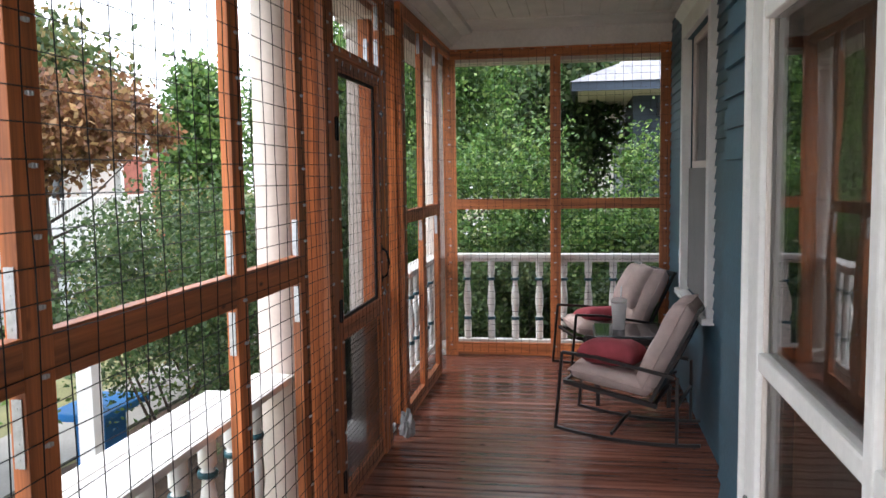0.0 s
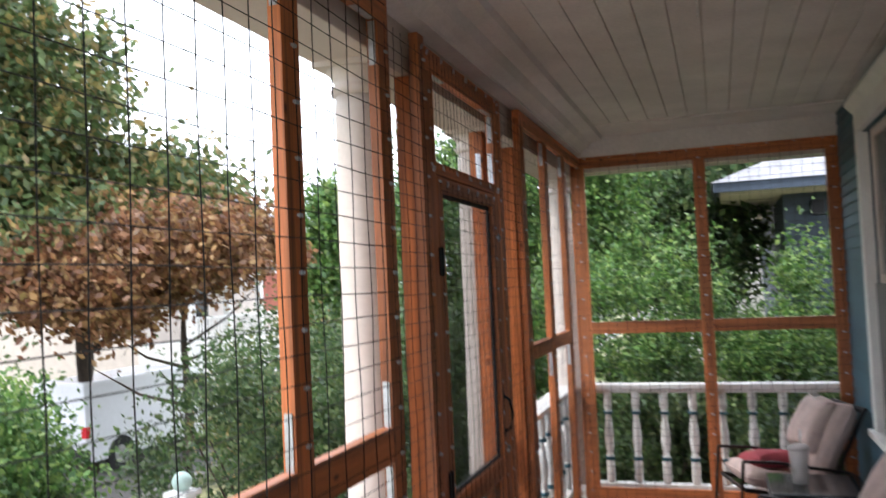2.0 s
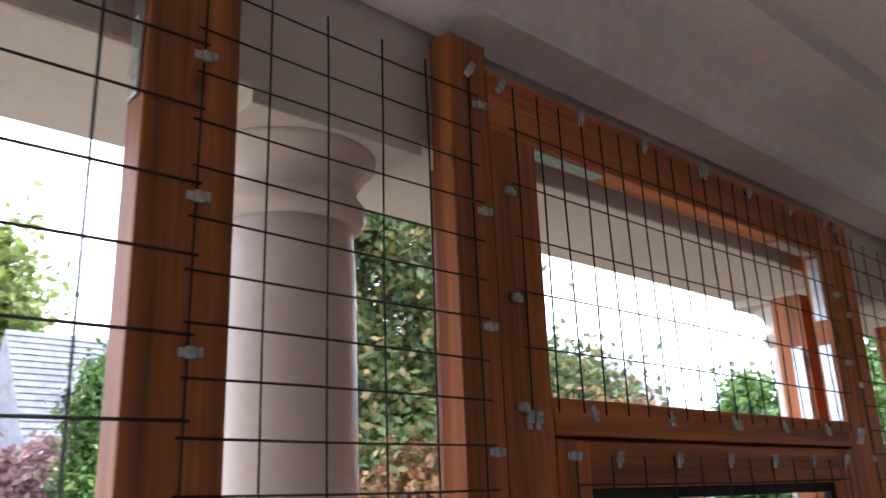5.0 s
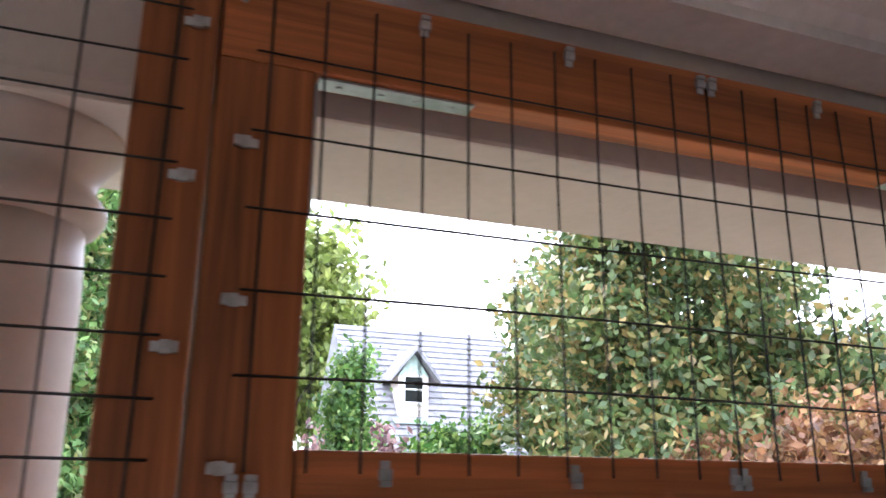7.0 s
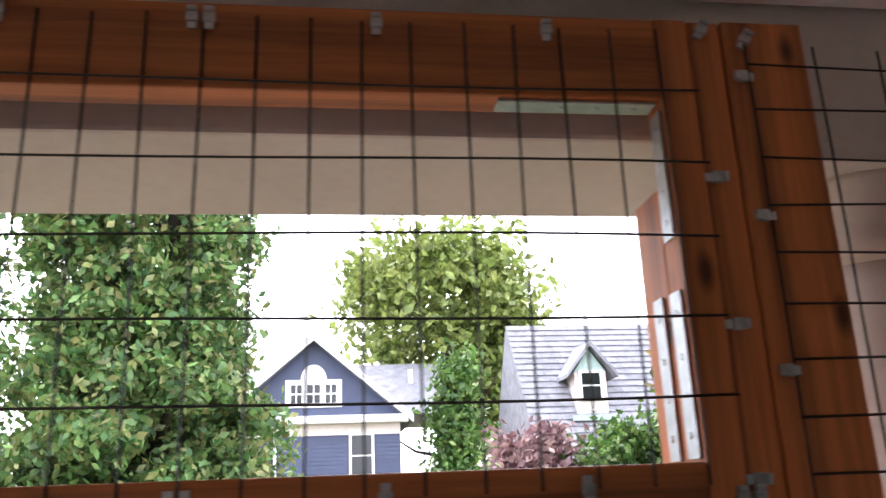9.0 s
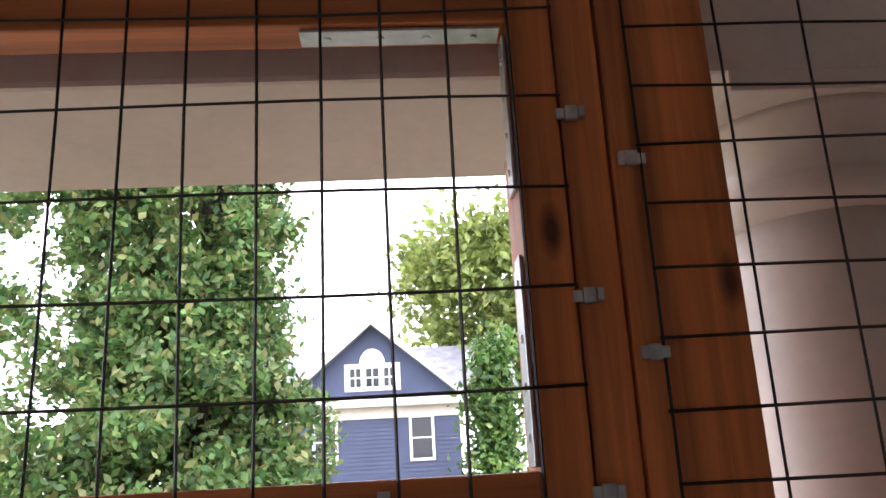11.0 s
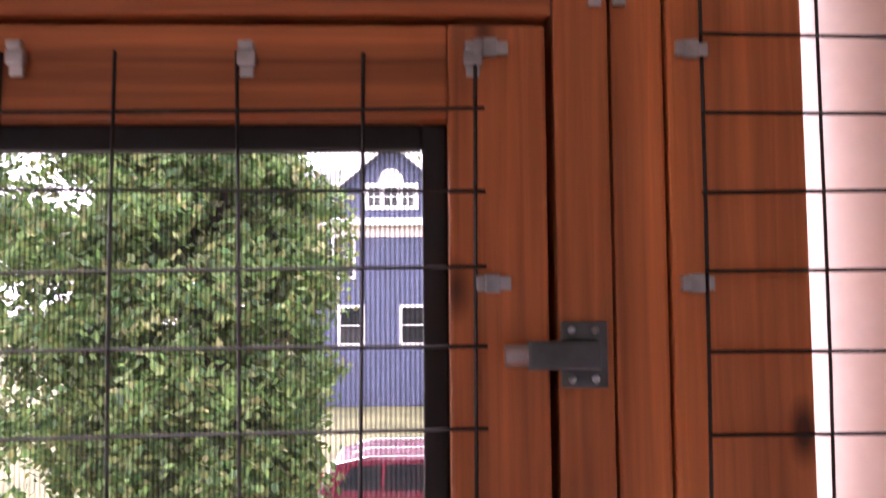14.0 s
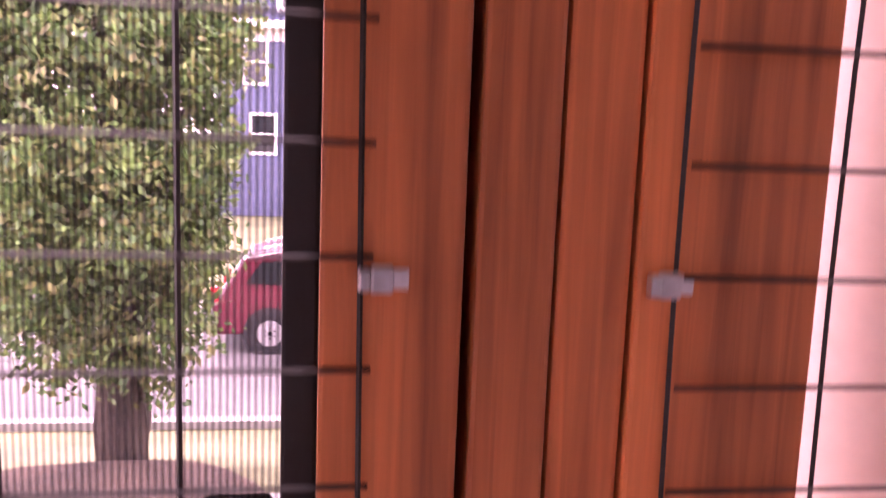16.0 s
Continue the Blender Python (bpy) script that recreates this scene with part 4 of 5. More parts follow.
throw_pillow("throw_pillow", "dusty red lumbar pillow lying on the chair seat", CH2 @ pose(-0.16, 0.02, 0.565, 0, 10, 90), RED_CLOTH, 0.5, 0.34, 0.14, 2)
throw_pillow("throw_pillow", "plump beige pillow leaning on the chair back", CH2 @ pose(0.2, 0.0, 0.83, 0, -62, 0), CUSHION, 0.44, 0.46, 0.20, 7)
tg = boxpart("pillow_label", -0.001, 0.001, -0.02, 0.02, -0.012, 0.012, WHITE, None, bevel=0)
tg.parent = bpy.data.objects["throw_pillow"]
tg["label"] = "small white sewn tag"
tg.matrix_basis = pose(0.16, 0.165, 0.02, 0, 0, 90)

# round-cornered side table with a tumbler
stb = thing("side_table", "black metal side table with a glossy dark glass top", "table", (1.54, 5.30, 0))
boxpart("tabletop", -0.27, 0.27, -0.27, 0.27, 0.50, 0.515, TINT, stb, "glossy dark glass top", bevel=0.006)
boxpart("table_frame", -0.28, 0.28, -0.28, 0.28, 0.45, 0.499, CHAIR, stb, bevel=0.006)
for a in (-0.25, 0.25):
    for b_ in (-0.25, 0.25):
        boxpart("leg", a - 0.014, a + 0.014, b_ - 0.014, b_ + 0.014, 0, 0.45, CHAIR, stb)
CUP = bpy.data.materials.new("frosted_plastic")
CUP.use_nodes = True
cn, cl = CUP.node_tree.nodes, CUP.node_tree.links
cn["Principled BSDF"].inputs["Base Color"].default_value = (0.72, 0.70, 0.68, 1)
cn["Principled BSDF"].inputs["Roughness"].default_value = 0.3
cmix, cair = cn.new("ShaderNodeMixShader"), cn.new("ShaderNodeBsdfTransparent")
cmix.inputs[0].default_value = 0.45
cl.new(cair.outputs[0], cmix.inputs[1])
cl.new(cn["Principled BSDF"].outputs[0], cmix.inputs[2])
cl.new(cmix.outputs[0], cn["Material Output"].inputs[0])
tum = thing("tumbler", "translucent plastic tumbler with a lid on the table", "cup", (1.45, 5.32, 0.515))
tum.scale = (1.35, 1.35, 1.35)
part("cup", lathe([(0.032, 0.0), (0.044, 0.15), (0.041, 0.15), (0.030, 0.004)], 24), CUP, tum, smooth=True)
part("lid", lathe([(0.046, 0.15), (0.046, 0.165), (0.03, 0.175)], 24), CUP, tum, smooth=True)
part("straw", tube(bmesh.new(), [(0.005, 0, 0.05), (0.012, 0.006, 0.24)], 0.004, 8), STEEL, tum)

# crumpled clear film by the screen post
g = random.Random(9)
b = bmesh.new()
bmesh.ops.create_icosphere(b, subdivisions=3, radius=0.08)
for v in b.verts:
    v.co *= 0.65 + 0.6 * g.random()
    v.co.z = max(-0.06, v.co.z * 1.6)
fl = tagged(part("plastic_wrap", b, PLASTICBAG), "crumpled clear plastic film at the foot of a post", "plastic film")
fl.location, fl.scale = (0.05, 4.2, 0.055), (0.6, 0.7, 0.9)

# ceiling fixture
lampd = thing("ceiling_light", "round white ceiling light fixture with a pull chain", "ceiling light", (1.0, 2.55, CZ))
part("canopy", lathe([(0.03, -0.10), (0.085, -0.085), (0.10, -0.05), (0.095, -0.02), (0.11, 0.0)], 32), WARM_WHITE, lampd, smooth=True)
part("pull_chain", tube(bmesh.new(), [(0.03, 0, -0.09), (0.03, 0, -0.34)], 0.0015, 6), STEEL, lampd)

# ---- garden ----
bed = bmesh.new()
bmesh.ops.create_grid(bed, x_segments=20, y_segments=30, size=1, matrix=Matrix.Translation((-2.3, 7.0, GZ + 0.02)) @ Matrix.Diagonal((1.6, 2.6, 1, 1)))
for v in bed.verts:
    v.co.z += 0.05 * noise.noise(v.co * 1.7)
tagged(part("garden_bed", bed, SOIL_AND_GAP_SHADE), "bare brown soil of a planting bed", "garden bed", kind="structure")


def shrub(name, label, blobs, mat, n, size, seed, spread=0.16, category="shrub", kind=""):
    """A bush of stems and blades; blobs: (center, radii)."""
    c0 = blobs[0][0]
    t = thing(name, label, category, (c0[0], c0[1], GZ), kind=kind)
    rnd = random.Random(seed)
    b = bmesh.new()
    V, F = [], []
    for i, (c, radii) in enumerate(blobs):
        rel = (c[0] - c0[0], c[1] - c0[1], c[2] - GZ)
        for k in range(5):
            a = rnd.uniform(0, 6.28)
            e = Vector(rel) + Vector((math.cos(a) * radii[0], math.sin(a) * radii[1], rnd.uniform(-0.2, 0.8) * radii[2])) * 0.8
            s = Vector((rel[0] * 0.9 + rnd.uniform(-.1, .1), rel[1] * 0.9 + rnd.uniform(-.1, .1), -0.05))
            tube(b, [s, s.lerp(e, 0.5) + Vector((0, 0, 0.1)), e], [0.02, 0.012, 0.004], 5)
        v, f = cloud(n // len(blobs), rel, radii, 60, spread, size, seed + i, 0.2, 0.35)
        o = len(V)
        V += v
        F += [[q + o for q in ff] for ff in f]
    part("stem", b, BARK, t)
    mesh_from("foliage", V, F, mat, t)
    return t


# planting in front of the porch
shrub("garden_shrub", "loose grey-green flowering shrub beside the porch", [((-2.6, 6.4, 0.5), (1.3, 1.4, 1.2)), ((-2.2, 8.2, 0.7), (1.3, 1.5, 1.3))], DARKSHRUB, 36000, 0.027, 11, 0.18)
shrub("garden_shrub", "tall loose shrub with pale flower spikes", [((-3.9, 9.2, 0.3), (1.3, 1.6, 1.2))], MAPLE, 20000, 0.033, 12, 0.22)
shrub("garden_shrub", "light green shrub by the pavement", [((-5.3, 5.4, 0.05), (0.9, 0.9, 1.25))], SHRUB, 20000, 0.036, 13, 0.18)
# hedge beyond the end of the porch
for i, (x, y, z, rx, rz, mt) in enumerate(((-0.6, 9.3, 0.6, 1.1, 1.5, SHRUB), (0.9, 9.0, 0.55, 1.1, 1.45, SHRUB), (2.3, 9.2, 0.6, 1.1, 1.5, SHRUB), (3.8, 9.6, 0.7, 1.2, 1.5, SHRUB),
                                          (-2.0, 10.0, 0.8, 1.2, 1.8, DARKSHRUB), (0.1, 8.2, -0.05, 1.2, 0.8, DARKSHRUB), (1.9, 8.15, -0.05, 1.2, 0.8, DARKSHRUB))):
    shrub("hedge_shrub", "dense leafy green hedge shrub" if mt is SHRUB else "darker low leafy shrub in the hedge", [((x, y, z), (rx, 0.9, rz))], mt, 32000, 0.030, 20 + i, 0.15)
tree("hedge_tree", "tall leafy green tree behind the hedge", (-1.5, 13.5, GZ), 7.0, 0.14, [((0, 0, 4.2), (1.35, 1.4, 2.2), 110, 1.0)], SHRUB, 0.045, 31, n=46000, spread=0.3)
tree("hedge_tree", "dark leafy tree behind the hedge", (0.3, 18.0, GZ), 7.0, 0.16, [((0, 0, 4.2), (1.6, 1.4, 2.2), 80, 1.0)], DARKSHRUB, 0.08, 32, n=26000, spread=0.35)

# big trees along the street
tree("street_tree", "leafy green tree beside the pavement", (-4.4, 16.2, GZ), 6.4, 0.11,
     [((0, 0, 3.9), (1.4, 1.5, 2.3), 90, 0.7), ((0, -0.2, 2.0), (1.5, 1.5, 1.1), 45, 0.3)], SHRUB, 0.06, 52, n=26000, spread=0.26, limbs=9, reach=1.2)
tree("street_maple", "large green-brown maple beside the street", (-12.6, 15.0, GZ), 9.0, 0.26,
     [((-1.2, -1.7, 7.1), (2.8, 2.6, 2.7), 100, 0.48), ((-0.8, -2.4, 9.2), (1.6, 1.4, 1.3), 32, 0.10), ((1.5, 1.2, 5.2), (2.0, 2.0, 0.9), 40, 0.18), ((0.0, -1.2, 4.2), (3.2, 3.2, 1.0), 50, 0.26)], MAPLE, 0.105, 41, n=60000, spread=0.36, limbs=12, reach=3.0)
tree("street_maple", "large green maple farther across the street", (-20, 15.7, GZ - 0.4), 9.8, 0.25,
     [((0, -0.4, 7.0), (2.6, 2.5, 3.6), 90, 0.75), ((0, 1.0, 4.2), (2.6, 2.6, 1.4), 50, 0.25)], MAPLE, 0.15, 51, n=18000, spread=0.42, limbs=9, reach=2.6)
tree("rust_tree", "small ornamental tree with rust-brown leaves", (-9.6, 14.6, GZ), 4.6, 0.14,
     [((-0.2, -0.2, 3.9), (2.3, 3.0, 0.85), 75, 0.66), ((-0.8, -1.8, 3.3), (1.9, 1.9, 0.6), 45, 0.34)], RUST, 0.085, 42, n=32000, spread=0.28, limbs=8, reach=2.0)
ARB = (-7.0, 2.0, GZ - 0.12)
tree("arborvitae", "tall dense arborvitae with brown-tipped green sprays", ARB, 9.5, 0.29,
     [((0, -0.1, 3.3), (1.35, 1.12, 2.5), 800, 0.42), ((0, -0.2, 7.0), (1.1, 1.1, 3.6), 720, 0.38), ((0, -1.3, 5.2), (1.0, 1.25, 4.4), 380, 0.20)], CEDARLEAF, 0.044, 43, n=170000, spread=0.095, limbs=10, reach=0.8, hollow=0.55, droop=0.3)
bed = bmesh.new()
bmesh.ops.create_circle(bed, cap_ends=True, segments=28, radius=1.6, matrix=Matrix.Translation((ARB[0] + 1.9, ARB[1], GZ + 0.02)))
for v in bed.verts:
    v.co.x += 0.2 * noise.noise(v.co * 2)
tagged(part("planting_bed", bed, SOIL_AND_GAP_SHADE), "bare brown soil under the arborvitae", "garden bed", kind="structure")
tree("lime_tree", "yellow-green broad tree behind the houses", (-40, 9.0, GZ), 16, 0.35, [((0, 0, 13.0), (5.0, 5.0, 3.6), 120, 0.7), ((0, 2.8, 10.0), (2.4, 2.4, 3.6), 50, 0.3)], LIME, 0.26, 44, n=15000, spread=0.6, limbs=10, reach=4)
tree("spruce", "slim green conical arborvitae by the pavement", (-5.9, 4.5, GZ), 4.9, 0.06,
     [((0, 0, 1.3), (0.46, 0.46, 1.1), 150, 0.42), ((0, 0, 2.7), (0.34, 0.34, 1.1), 120, 0.36), ((0, 0, 3.9), (0.16, 0.16, 0.8), 60, 0.22)], SHRUB, 0.03, 45, n=22000, spread=0.07, limbs=0, hollow=0.3)
tree("purple_tree", "small purple-leaved tree by the grey house", (-23.5, 8.2, GZ), 4.0, 0.1, [((0, 1.0, 3.6), (1.1, 1.2, 2.2), 60, 1.0)], PURPLE, 0.15, 46, n=5000, spread=0.25)
shrub("house_shrub", "soft green shrub before the grey house", [((-23, 12.2, 1.6), (1.6, 2.3, 3.0))], SHRUB, 11000, 0.13, 47, 0.3)
shrub("house_shrub", "yellow-green shrub before the grey house", [((-22, 16.0, 1.8), (1.6, 1.5, 3.2))], LIME, 10000, 0.13, 48, 0.3)
tree("blue_spruce", "tall grey-green conifer beyond the street", (-11.8, 26.2, GZ), 7.4, 0.16,
     [((0, 0, 2.2), (1.1, 1.1, 1.8), 80, 0.45), ((0, 0, 4.2), (0.8, 0.8, 1.7), 70, 0.35), ((0, 0, 5.8), (0.42, 0.42, 1.0), 30, 0.2)], SHRUB, 0.12, 49, n=16000, spread=0.35, limbs=0)

# ---- houses ----
def clad(name, x, y0, y1, z0, z1, step, mat, parent):
    """Lapped boards on a wall that faces +x."""
    b = bmesh.new()
    z = z0
    while z < z1:
        prism(b, [(x, z), (x + 0.03, z), (x + 0.008, min(z + step, z1)), (x, min(z + step, z1))], 1, y0, y1)
        z += step
    return part(name, b, mat, parent)


def sash_window(parent, x, yc, z0, w, h, bars=1):
    f = boxpart("window", x - 0.02, x + 0.02, yc - w / 2, yc + w / 2, z0, z0 + h, TINT, parent, "dark glazed window in a white frame", bevel=0)
    t = 0.14 * w
    for a in ((-w / 2 - t, -w / 2, -t, h + t), (w / 2, w / 2 + t, -t, h + t), (-w / 2, w / 2, h, h + t), (-w / 2, w / 2, -t, 0)):
        boxpart("frame", x - 0.02, x + 0.06, yc + a[0], yc + a[1], z0 + a[2], z0 + a[3], WHITE, f, bevel=0)
    boxpart("glazing_bar", x, x + 0.035, yc - w / 2, yc + w / 2, z0 + h * 0.5 - 0.03, z0 + h * 0.5 + 0.03, WHITE, f, bevel=0)
    if bars > 1:
        boxpart("glazing_bar", x, x + 0.03, yc - 0.025, yc + 0.025, z0, z0 + h, WHITE, f, bevel=0)
    return f


hx, hc, hw = -33.0, 2.85, 3.72
gh = thing("gable_house", "navy-blue lap-sided house with white trim and a front gable", "house")
EZ, RZT = 5.45, 8.75
boxpart("wall", hx - 9, hx, hc - hw + 0.3, hc + hw - 0.3, GZ - 1.8, EZ, NAVY, gh, bevel=0)
clad("wall_siding", hx, hc - hw + 0.3, hc + hw - 0.3, GZ - 0.8, EZ - 0.7, 0.16, NAVY, gh)
b = bmesh.new()
prism(b, [(hc - hw + 0.1, EZ), (hc + hw - 0.1, EZ), (hc, RZT - 0.15)], 0, hx - 9, hx)
part("gable", b, NAVY, gh)
for s in (-1, 1):
    b = bmesh.new()
    prism(b, [(hc, RZT), (hc + s * (hw + 0.15), EZ - 0.05), (hc + s * (hw + 0.15), EZ - 0.3), (hc, RZT - 0.28)], 0, hx - 9.2, hx + 0.5)
    part("roof", b, SHINGLE, gh)
    b = bmesh.new()
    prism(b, [(hc, RZT + 0.03), (hc + s * (hw + 0.2), EZ - 0.03), (hc + s * (hw + 0.2), EZ - 0.33), (hc, RZT - 0.30)], 0, hx + 0.5, hx + 0.58)
    part("barge_board", b, WHITE, gh)
boxpart("pent_roof", hx, hx + 0.5, hc - hw, hc + hw, EZ - 0.28, EZ + 0.02, WHITE, gh, bevel=0.02)
boxpart("frieze", hx + 0.02, hx + 0.08, hc - hw + 0.3, hc + hw - 0.3, EZ - 0.72, EZ - 0.28, WARM_WHITE, gh, bevel=0)
boxpart("gable_trim", hx + 0.02, hx + 0.07, hc - 1.12, hc + 1.12, EZ + 0.38, EZ + 1.48, WHITE, gh, bevel=0)
b = bmesh.new()
prism(b, [(hc + 0.52 * math.cos(a), EZ + 1.46 + 0.62 * math.sin(a)) for a in [math.pi * k / 14 for k in range(15)]], 0, hx + 0.02, hx + 0.08)
part("fan_light", b, WHITE, gh, "white half-round gable light")
for yc, w in ((hc - 0.68, 0.42), (hc, 0.5), (hc + 0.68, 0.42)):
    sash_window(gh, hx + 0.08, yc, EZ + 0.55, w, 0.72, 2)
for yc in (hc - 1.92, hc + 1.88):
    sash_window(gh, hx + 0.03, yc, 3.14, 0.78, 1.56)
for yc in (hc - 1.6, hc + 0.85):
    sash_window(gh, hx + 0.03, yc, 0.48, 0.85, 1.4)
b = bmesh.new()
prism(b, [(hx - 8.5, 5.6), (hx - 0.9, 5.6), (hx - 4.6, 8.2)], 1, hc - hw - 2.2, hc + hw + 2.4)
part("side_roof", b, SHINGLE, gh)
boxpart("roof_vent", hx - 2.4, hx - 2.2, hc + 4.0, hc + 4.2, 7.0, 7.6, STEEL, gh)

# grey-roofed cottage with a dormer
gx, gc = -29.0, 13.3
gr = thing("dormer_house", "cottage with a steep grey shingle roof and small dormers", "house")
boxpart("wall", gx - 7, gx, gc - 2.2, gc + 5.0, GZ - 2, 3.3, WARM_WHITE, gr, bevel=0)
rb = bmesh.new()
prism(rb, [(gx + 0.5, 3.2), (gx - 4.0, 9.0), (gx - 8, 3.2)], 1, gc - 2.5, gc + 5.3)
part("roof", rb, SHINGLE, gr)
sb = bmesh.new()
for r in range(22):
    u0, u1 = r / 22, (r + 1) / 22
    yy = gc - 2.5 - (0.2 if r % 2 else 0.0)
    while yy < gc + 5.3:
        xa, za_ = gx + 0.5 - 4.5 * u0, 3.2 + 5.8 * u0
        xb_, zb_ = gx + 0.5 - 4.5 * u1, 3.2 + 5.8 * u1
        y0c, y1c = max(yy, gc - 2.5), min(yy + 0.4, gc + 5.3) - 0.02
        if y1c - y0c > 0.05:
            q = [sb.verts.new(p) for p in ((xa + 0.05, y0c, za_ + 0.05), (xa + 0.05, y1c, za_ + 0.05), (xb_ + 0.01, y1c, zb_ + 0.02), (xb_ + 0.01, y0c, zb_ + 0.02))]
            sb.faces.new(q)
        yy += 0.4
sh = part("shingles", sb, SHINGLE, gr)
sh["kind"] = "stuff"
for dc in (gc,):
    dm = boxpart("dormer", gx - 3.0, gx - 0.9, dc - 0.62, dc + 0.62, 4.9, 6.6, WARM_WHITE, gr, bevel=0)
    b = bmesh.new()
    prism(b, [(dc - 0.62, 6.6), (dc + 0.62, 6.6), (dc, 7.5)], 0, gx - 3.2, gx - 0.9)
    part("dormer_gable", b, VERDIGRIS, dm)
    for s in (-1, 1):
        b = bmesh.new()
        prism(b, [(dc, 7.75), (dc + s * 1.0, 6.5), (dc + s * 1.0, 6.35), (dc, 7.55)], 0, gx - 3.4, gx - 0.55)
        part("dormer_roof", b, SHINGLE, dm)
    sash_window(gr, gx - 0.88, dc, 5.6, 0.72, 0.95)
    boxpart("window_box", gx - 0.9, gx - 0.5, dc - 0.85, dc + 0.85, 4.75, 4.95, VERDIGRIS, gr)
boxpart("gutter", gx + 0.45, gx + 0.6, gc - 2.5, gc + 5.3, 3.05, 3.2, WHITE, gr)

# brick house and porch house up the street
bh = thing("brick_house", "red brick house with a flat parapet", "house")
boxpart("wall", -30, -22, 38, 50, GZ - 1, 5.3, BRICK, bh, bevel=0)
boxpart("parapet", -30.2, -21.8, 37.8, 50.2, 5.3, 5.55, WHITE, bh)
for yc in (40, 43, 46):
    sash_window(bh, -21.98, yc, 3.0, 0.9, 1.5)
    boxpart("window", -23.6 + (yc - 40) * 0.3, -22.8 + (yc - 40) * 0.3, 37.95, 37.99, 3.9, 4.8, TINT, bh, bevel=0)
ph = thing("porch_house", "pale house with a white front porch and railing", "house")
boxpart("wall", -27, -19.5, 25.5, 34, GZ - 1, 4.2, WARM_WHITE, ph, bevel=0)
b = bmesh.new()
prism(b, [(-27.5, 4.1), (-17.0, 4.1), (-22.5, 8.2)], 1, 25, 34.5)
part("roof", b, SHINGLE, ph)
boxpart("porch_floor", -19.5, -17.2, 25.5, 33, GZ - 1, 0.1, WHITE, ph)
boxpart("porch_roof", -19.5, -17.0, 25.3, 33.2, 3.0, 3.3, WHITE, ph)
for yc in (25.8, 28.2, 30.6, 32.8):
    boxpart("porch_post", -17.5, -17.25, yc - 0.12, yc + 0.12, 0.1, 3.0, WHITE, ph)
boxpart("porch_rail", -17.4, -17.3, 25.8, 32.8, 0.95, 1.03, WHITE, ph)
for k in range(36):
    boxpart("picket", -17.38, -17.32, 25.9 + k * 0.19, 25.96 + k * 0.19, 0.15, 0.95, WHITE, ph, bevel=0)
boxpart("door", -19.48, -19.42, 28.9, 29.9, 0.1, 2.3, TINT, ph, bevel=0)

# neighbour's house beyond the end of the porch
nh = thing("neighbour_house", "dark slate-blue house with a wide pale soffit and grey roof", "house", (0.10, 2.4, -0.30))
boxpart("wall", 2.1, 9.5, 13.2, 22, GZ, 3.45, DARKWALL, nh, bevel=0)
boxpart("soffit", 1.05, 10, 11.9, 23, 3.45, 3.52, WARM_WHITE, nh, bevel=0)
boxpart("fascia", 1.0, 10, 11.84, 11.9, 3.44, 3.60, DARKWALL, nh)
boxpart("fascia", 0.94, 1.0, 11.84, 23, 3.44, 3.60, DARKWALL, nh)
b = bmesh.new()
prism(b, [(0.9, 3.60), (10.2, 3.60), (5.6, 5.6)], 1, 11.8, 23)
for v in b.verts:
    if v.co.z > 5:
        v.co.y = 15.5 if v.co.y < 15 else 19.5
part("roof", b, SHINGLE, nh)
boxpart("security_lamp", 2.55, 2.75, 13.05, 13.19, 3.05, 3.3, BLACK, nh)
wh = thing("white_house", "tall white-sided house behind the trees", "house")
boxpart("wall", -0.7, 9.0, 26, 36, GZ, 9.5, WHITE, wh, bevel=0)
for k, (x, z) in enumerate(((0.4, 5.6), (2.2, 5.6), (4.2, 5.6))):
    wd = boxpart("window", x - 0.5, x + 0.5, 25.95, 25.99, z, z + 1.6, TINT, wh, bevel=0)
    boxpart("glazing_bar", x - 0.5, x + 0.5, 25.92, 25.95, z + 0.77, z + 0.83, WHITE, wd, bevel=0)
b = bmesh.new()
prism(b, [(26, 9.5), (36, 9.5), (31, 13)], 0, -1.0, 9.3)
part("roof", b, SHINGLE, wh)

# ---- vehicles ----
def wheel(parent, x, y, r=0.34):
    w = part("wheel", lathe([(r * 0.6, -0.1), (r * 0.95, -0.11), (r, -0.07), (r, 0.07), (r * 0.95, 0.11), (r * 0.6, 0.1)], 28), TYRE, parent, smooth=False)
    w.matrix_basis = pose(x, y, r, 90, 0, 90)
    for s in (-1, 1):
        b = lathe([(r * 0.62, 0.0), (r * 0.6, 0.02), (r * 0.2, 0.01)], 24, (0, 0, 0.095))
        for k in range(6):
            m = Matrix.Rotation(k * math.pi / 3, 4, "Z") @ Matrix.Translation((r * 0.36, 0, 0.118)) @ Matrix.Diagonal((r * 0.5, r * 0.16, 0.02, 1))
            bmesh.ops.create_cube(b, size=1, matrix=m)
        if s < 0:
            bmesh.ops.transform(b, matrix=Matrix.Rotation(math.pi, 4, "X"), verts=b.verts)
        part("rim", b, RIM, w)
    return w


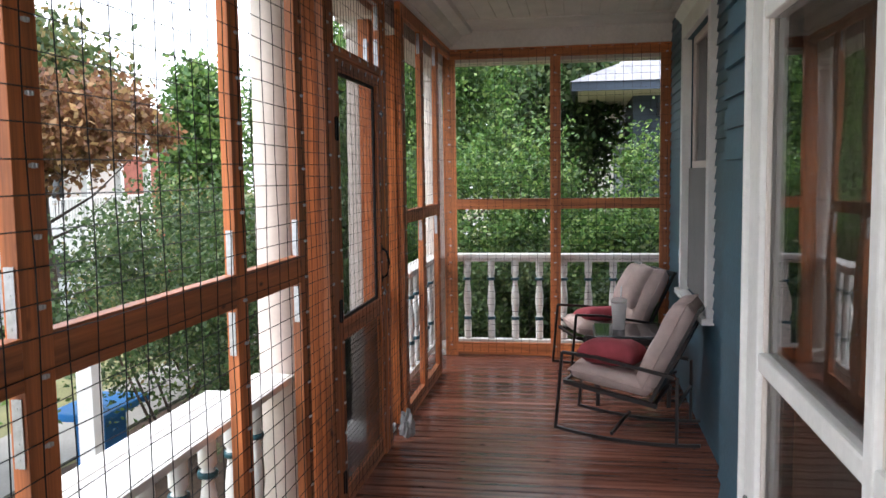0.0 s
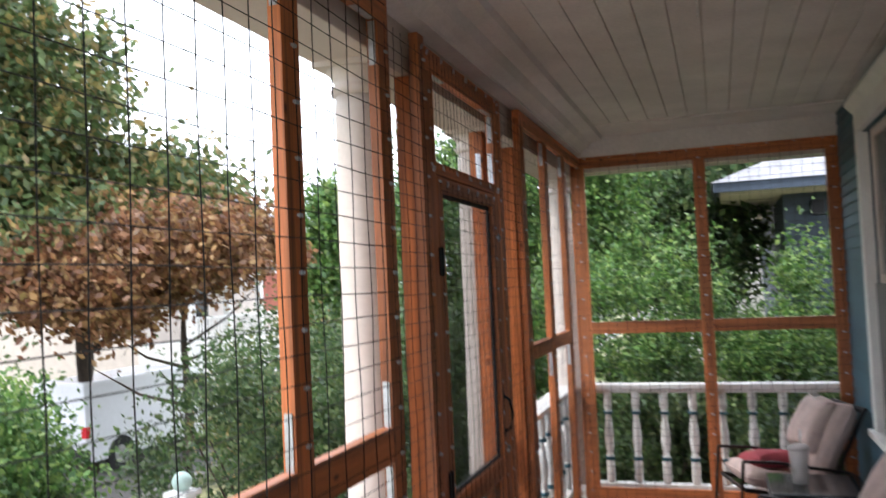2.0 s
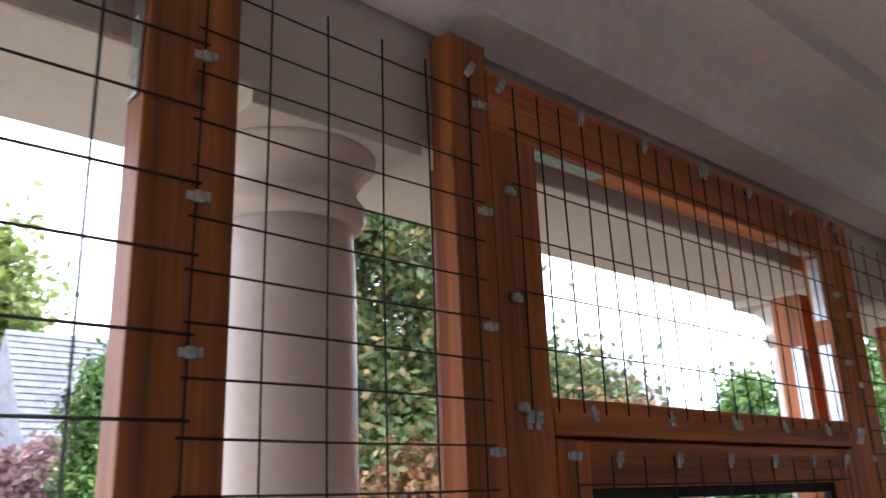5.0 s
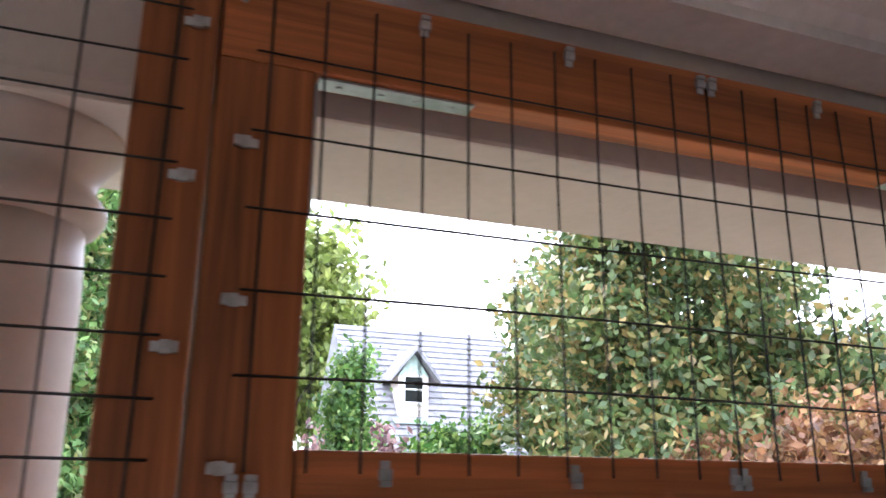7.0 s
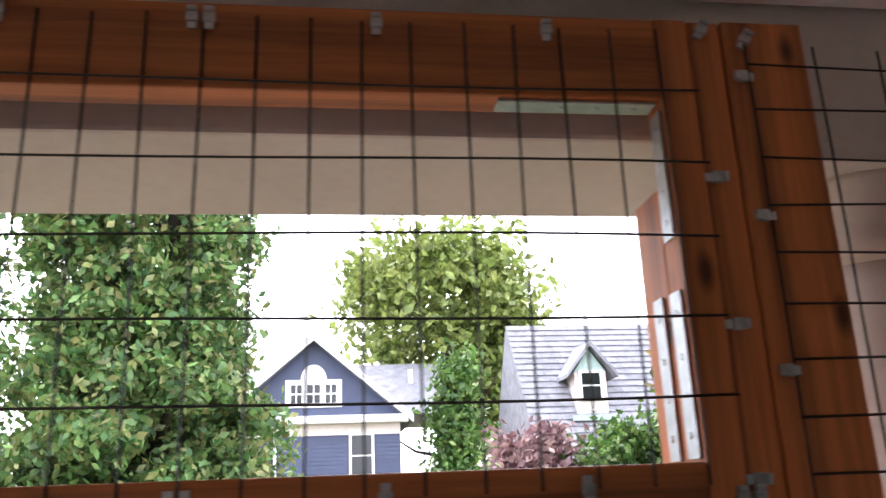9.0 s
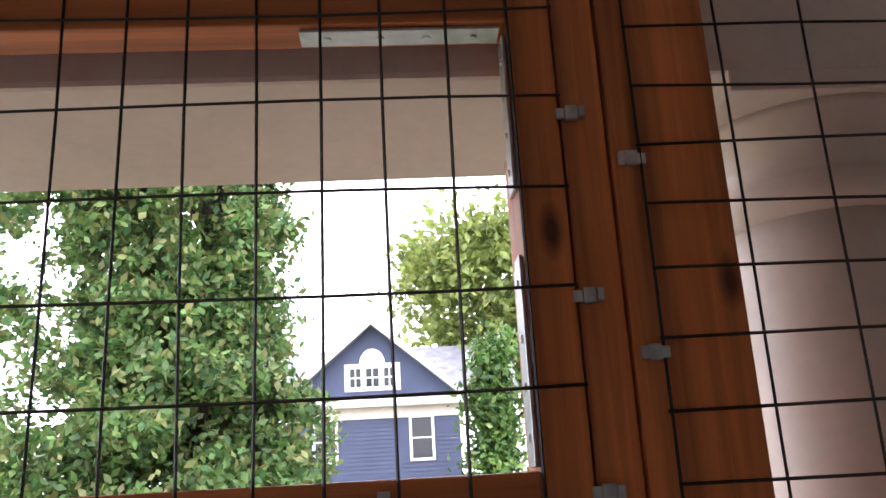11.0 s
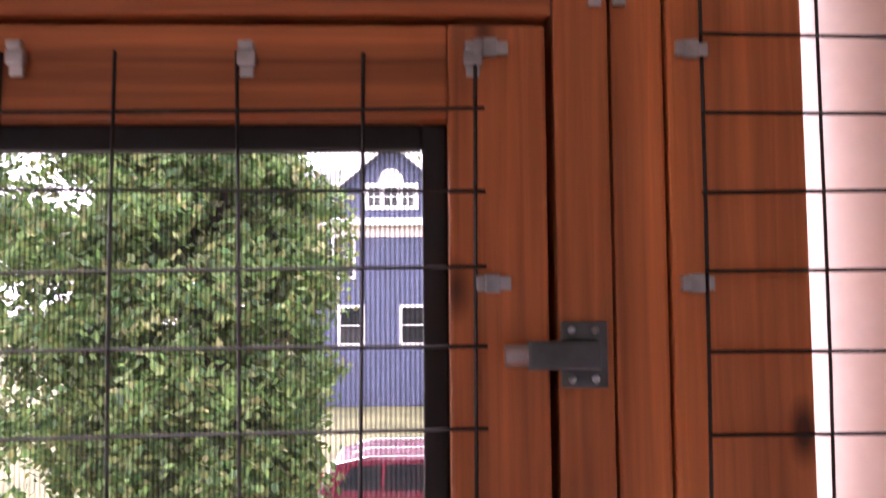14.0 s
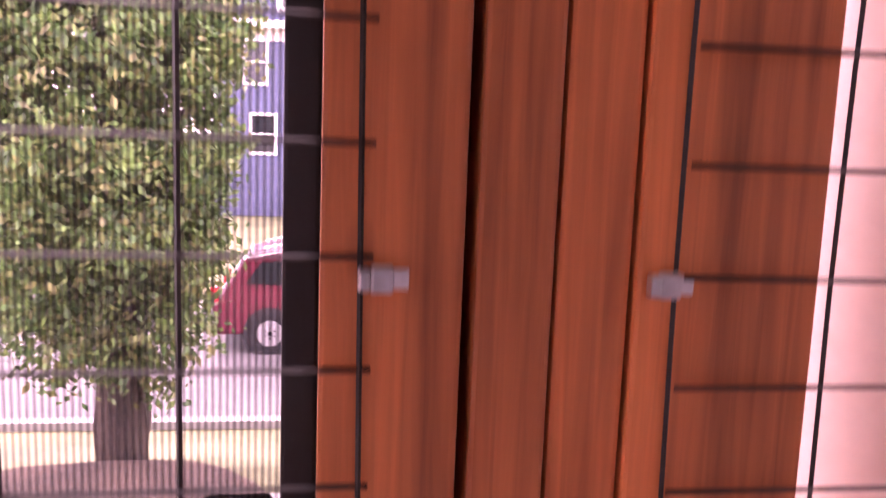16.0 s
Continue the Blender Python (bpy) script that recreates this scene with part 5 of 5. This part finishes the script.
def vehicle(name, label, at, rz, outline, glass_side, width, mat, axles, r=0.34, tail=True):
    """A car body from its side outline (along y), with windows, lamps and wheels."""
    v = thing(name, label, "vehicle", at)
    v.rotation_euler = (0, 0, radians(rz))
    b = bmesh.new()
    prism(b, outline, 0, -width / 2, width / 2)
    for vv in b.verts:
        if vv.co.z > 1.0:
            vv.co.x *= 1 - 0.16 * (vv.co.z - 1.0)
    bmesh.ops.bevel(b, geom=b.edges[:], offset=0.06, segments=2, affect="EDGES", profile=0.6, clamp_overlap=True)
    part("body", b, mat, v, smooth=False)
    for s in (-1, 1):
        for poly in glass_side:
            b = bmesh.new()
            prism(b, poly, 0, 0, 0.012)
            for vv in b.verts:
                vv.co.x = s * ((width / 2) * (1 - 0.16 * max(0, vv.co.z - 1.0)) + vv.co.x * 1.0 + 0.002)
            part("window", b, TINT, v)
        for y in axles:
            wheel(v, s * (width / 2 - 0.1), y, r)
            b = bmesh.new()
            bmesh.ops.create_cone(b, segments=24, radius1=r * 1.22, radius2=r * 1.22, depth=0.01, cap_ends=True, matrix=Matrix.Translation((s * (width / 2 + 0.002), y, r)) @ Matrix.Rotation(radians(90), 4, "Y"))
            part("wheel_arch", b, TYRE, v)
        part("mirror", box(bmesh.new(), s * (width / 2 + 0.02), s * (width / 2 + 0.16), axles[0] - 0.75, axles[0] - 0.65, 1.0, 1.16, 0.03), mat, v)
    y_end = max(p[0] for p in outline)
    y_front = min(p[0] for p in outline)
    for s in (-1, 1):
        boxpart("tail_lamp", s * width / 2 - 0.14 * (s > 0) - 0.005 * (s < 0), s * width / 2 + 0.14 * (s < 0) + 0.005 * (s > 0), y_end - 0.12, y_end + 0.012, 0.85, 1.1, REDLAMP, v, "red tail lamp", bevel=0.01)
        boxpart("headlight", s * (width / 2 - 0.32), s * (width / 2 - 0.06), y_front - 0.012, y_front + 0.1, 0.62, 0.82, GLASS, v, bevel=0.01)
    boxpart("bumper", -width / 2 - 0.01, width / 2 + 0.01, y_end - 0.1, y_end + 0.05, 0.35, 0.6, TYRE, v, bevel=0.02)
    return v


VAN = [(-2.5, 0.3), (2.55, 0.3), (2.6, 1.0), (2.5, 2.05), (-0.75, 2.12), (-1.35, 1.95), (-1.95, 1.2), (-2.55, 0.98)]
vehicle("cargo_van", "white cargo van parked along the street", (-12.9, 17.3, GS + 0.012), 174, VAN, [[(-1.75, 1.25), (-0.85, 1.25), (-0.85, 1.85), (-1.3, 1.85)]], 1.9, CARWHITE, (-1.65, 1.6))
SUV = [(-2.2, 0.32), (2.15, 0.32), (2.22, 0.8), (2.1, 1.0), (1.75, 1.55), (1.2, 1.66), (-0.3, 1.66), (-1.0, 1.12), (-2.1, 0.98), (-2.25, 0.7)]
SGL = [[(-0.85, 1.1), (0.0, 1.12), (0.0, 1.52), (-0.32, 1.53)], [(0.06, 1.12), (0.95, 1.14), (0.9, 1.53), (0.06, 1.53)], [(1.02, 1.14), (1.7, 1.16), (1.45, 1.5), (0.98, 1.53)]]
suv = vehicle("suv", "maroon compact SUV parked across the street", (-13.8, 4.2, GS + 0.012), 180, SUV, SGL, 1.78, CARRED, (-1.35, 1.3), 0.35)
for s in (-0.45, 0.45):
    part("roof_rail", tube(bmesh.new(), [(s, -0.2, 1.68), (s, 0.0, 1.73), (s, 1.2, 1.73), (s, 1.45, 1.66)], 0.018, 6), STEEL, suv)
vehicle("parked_car", "dark SUV parked along the street", (-11.4, 23.5, GS + 0.012), 180, SUV, SGL, 1.78, CARDARK, (-1.35, 1.3), 0.35)
vehicle("parked_car", "pale car parked farther up the street", (-11.5, 30.5, GS + 0.012), 180, SUV, SGL, 1.78, CARWHITE, (-1.35, 1.3), 0.35)

# blue plastic play table on the lawn
bt = thing("play_table", "bright blue plastic play table on the lawn", "table", (-3.5, 6.4, GZ))
boxpart("tabletop", -0.3, 0.3, -0.42, 0.42, 0.62, 0.70, PLASTICBLUE, bt, bevel=0.02)
boxpart("pedestal", -0.16, 0.16, -0.2, 0.2, 0, 0.62, PLASTICBLUE, bt, bevel=0.02)
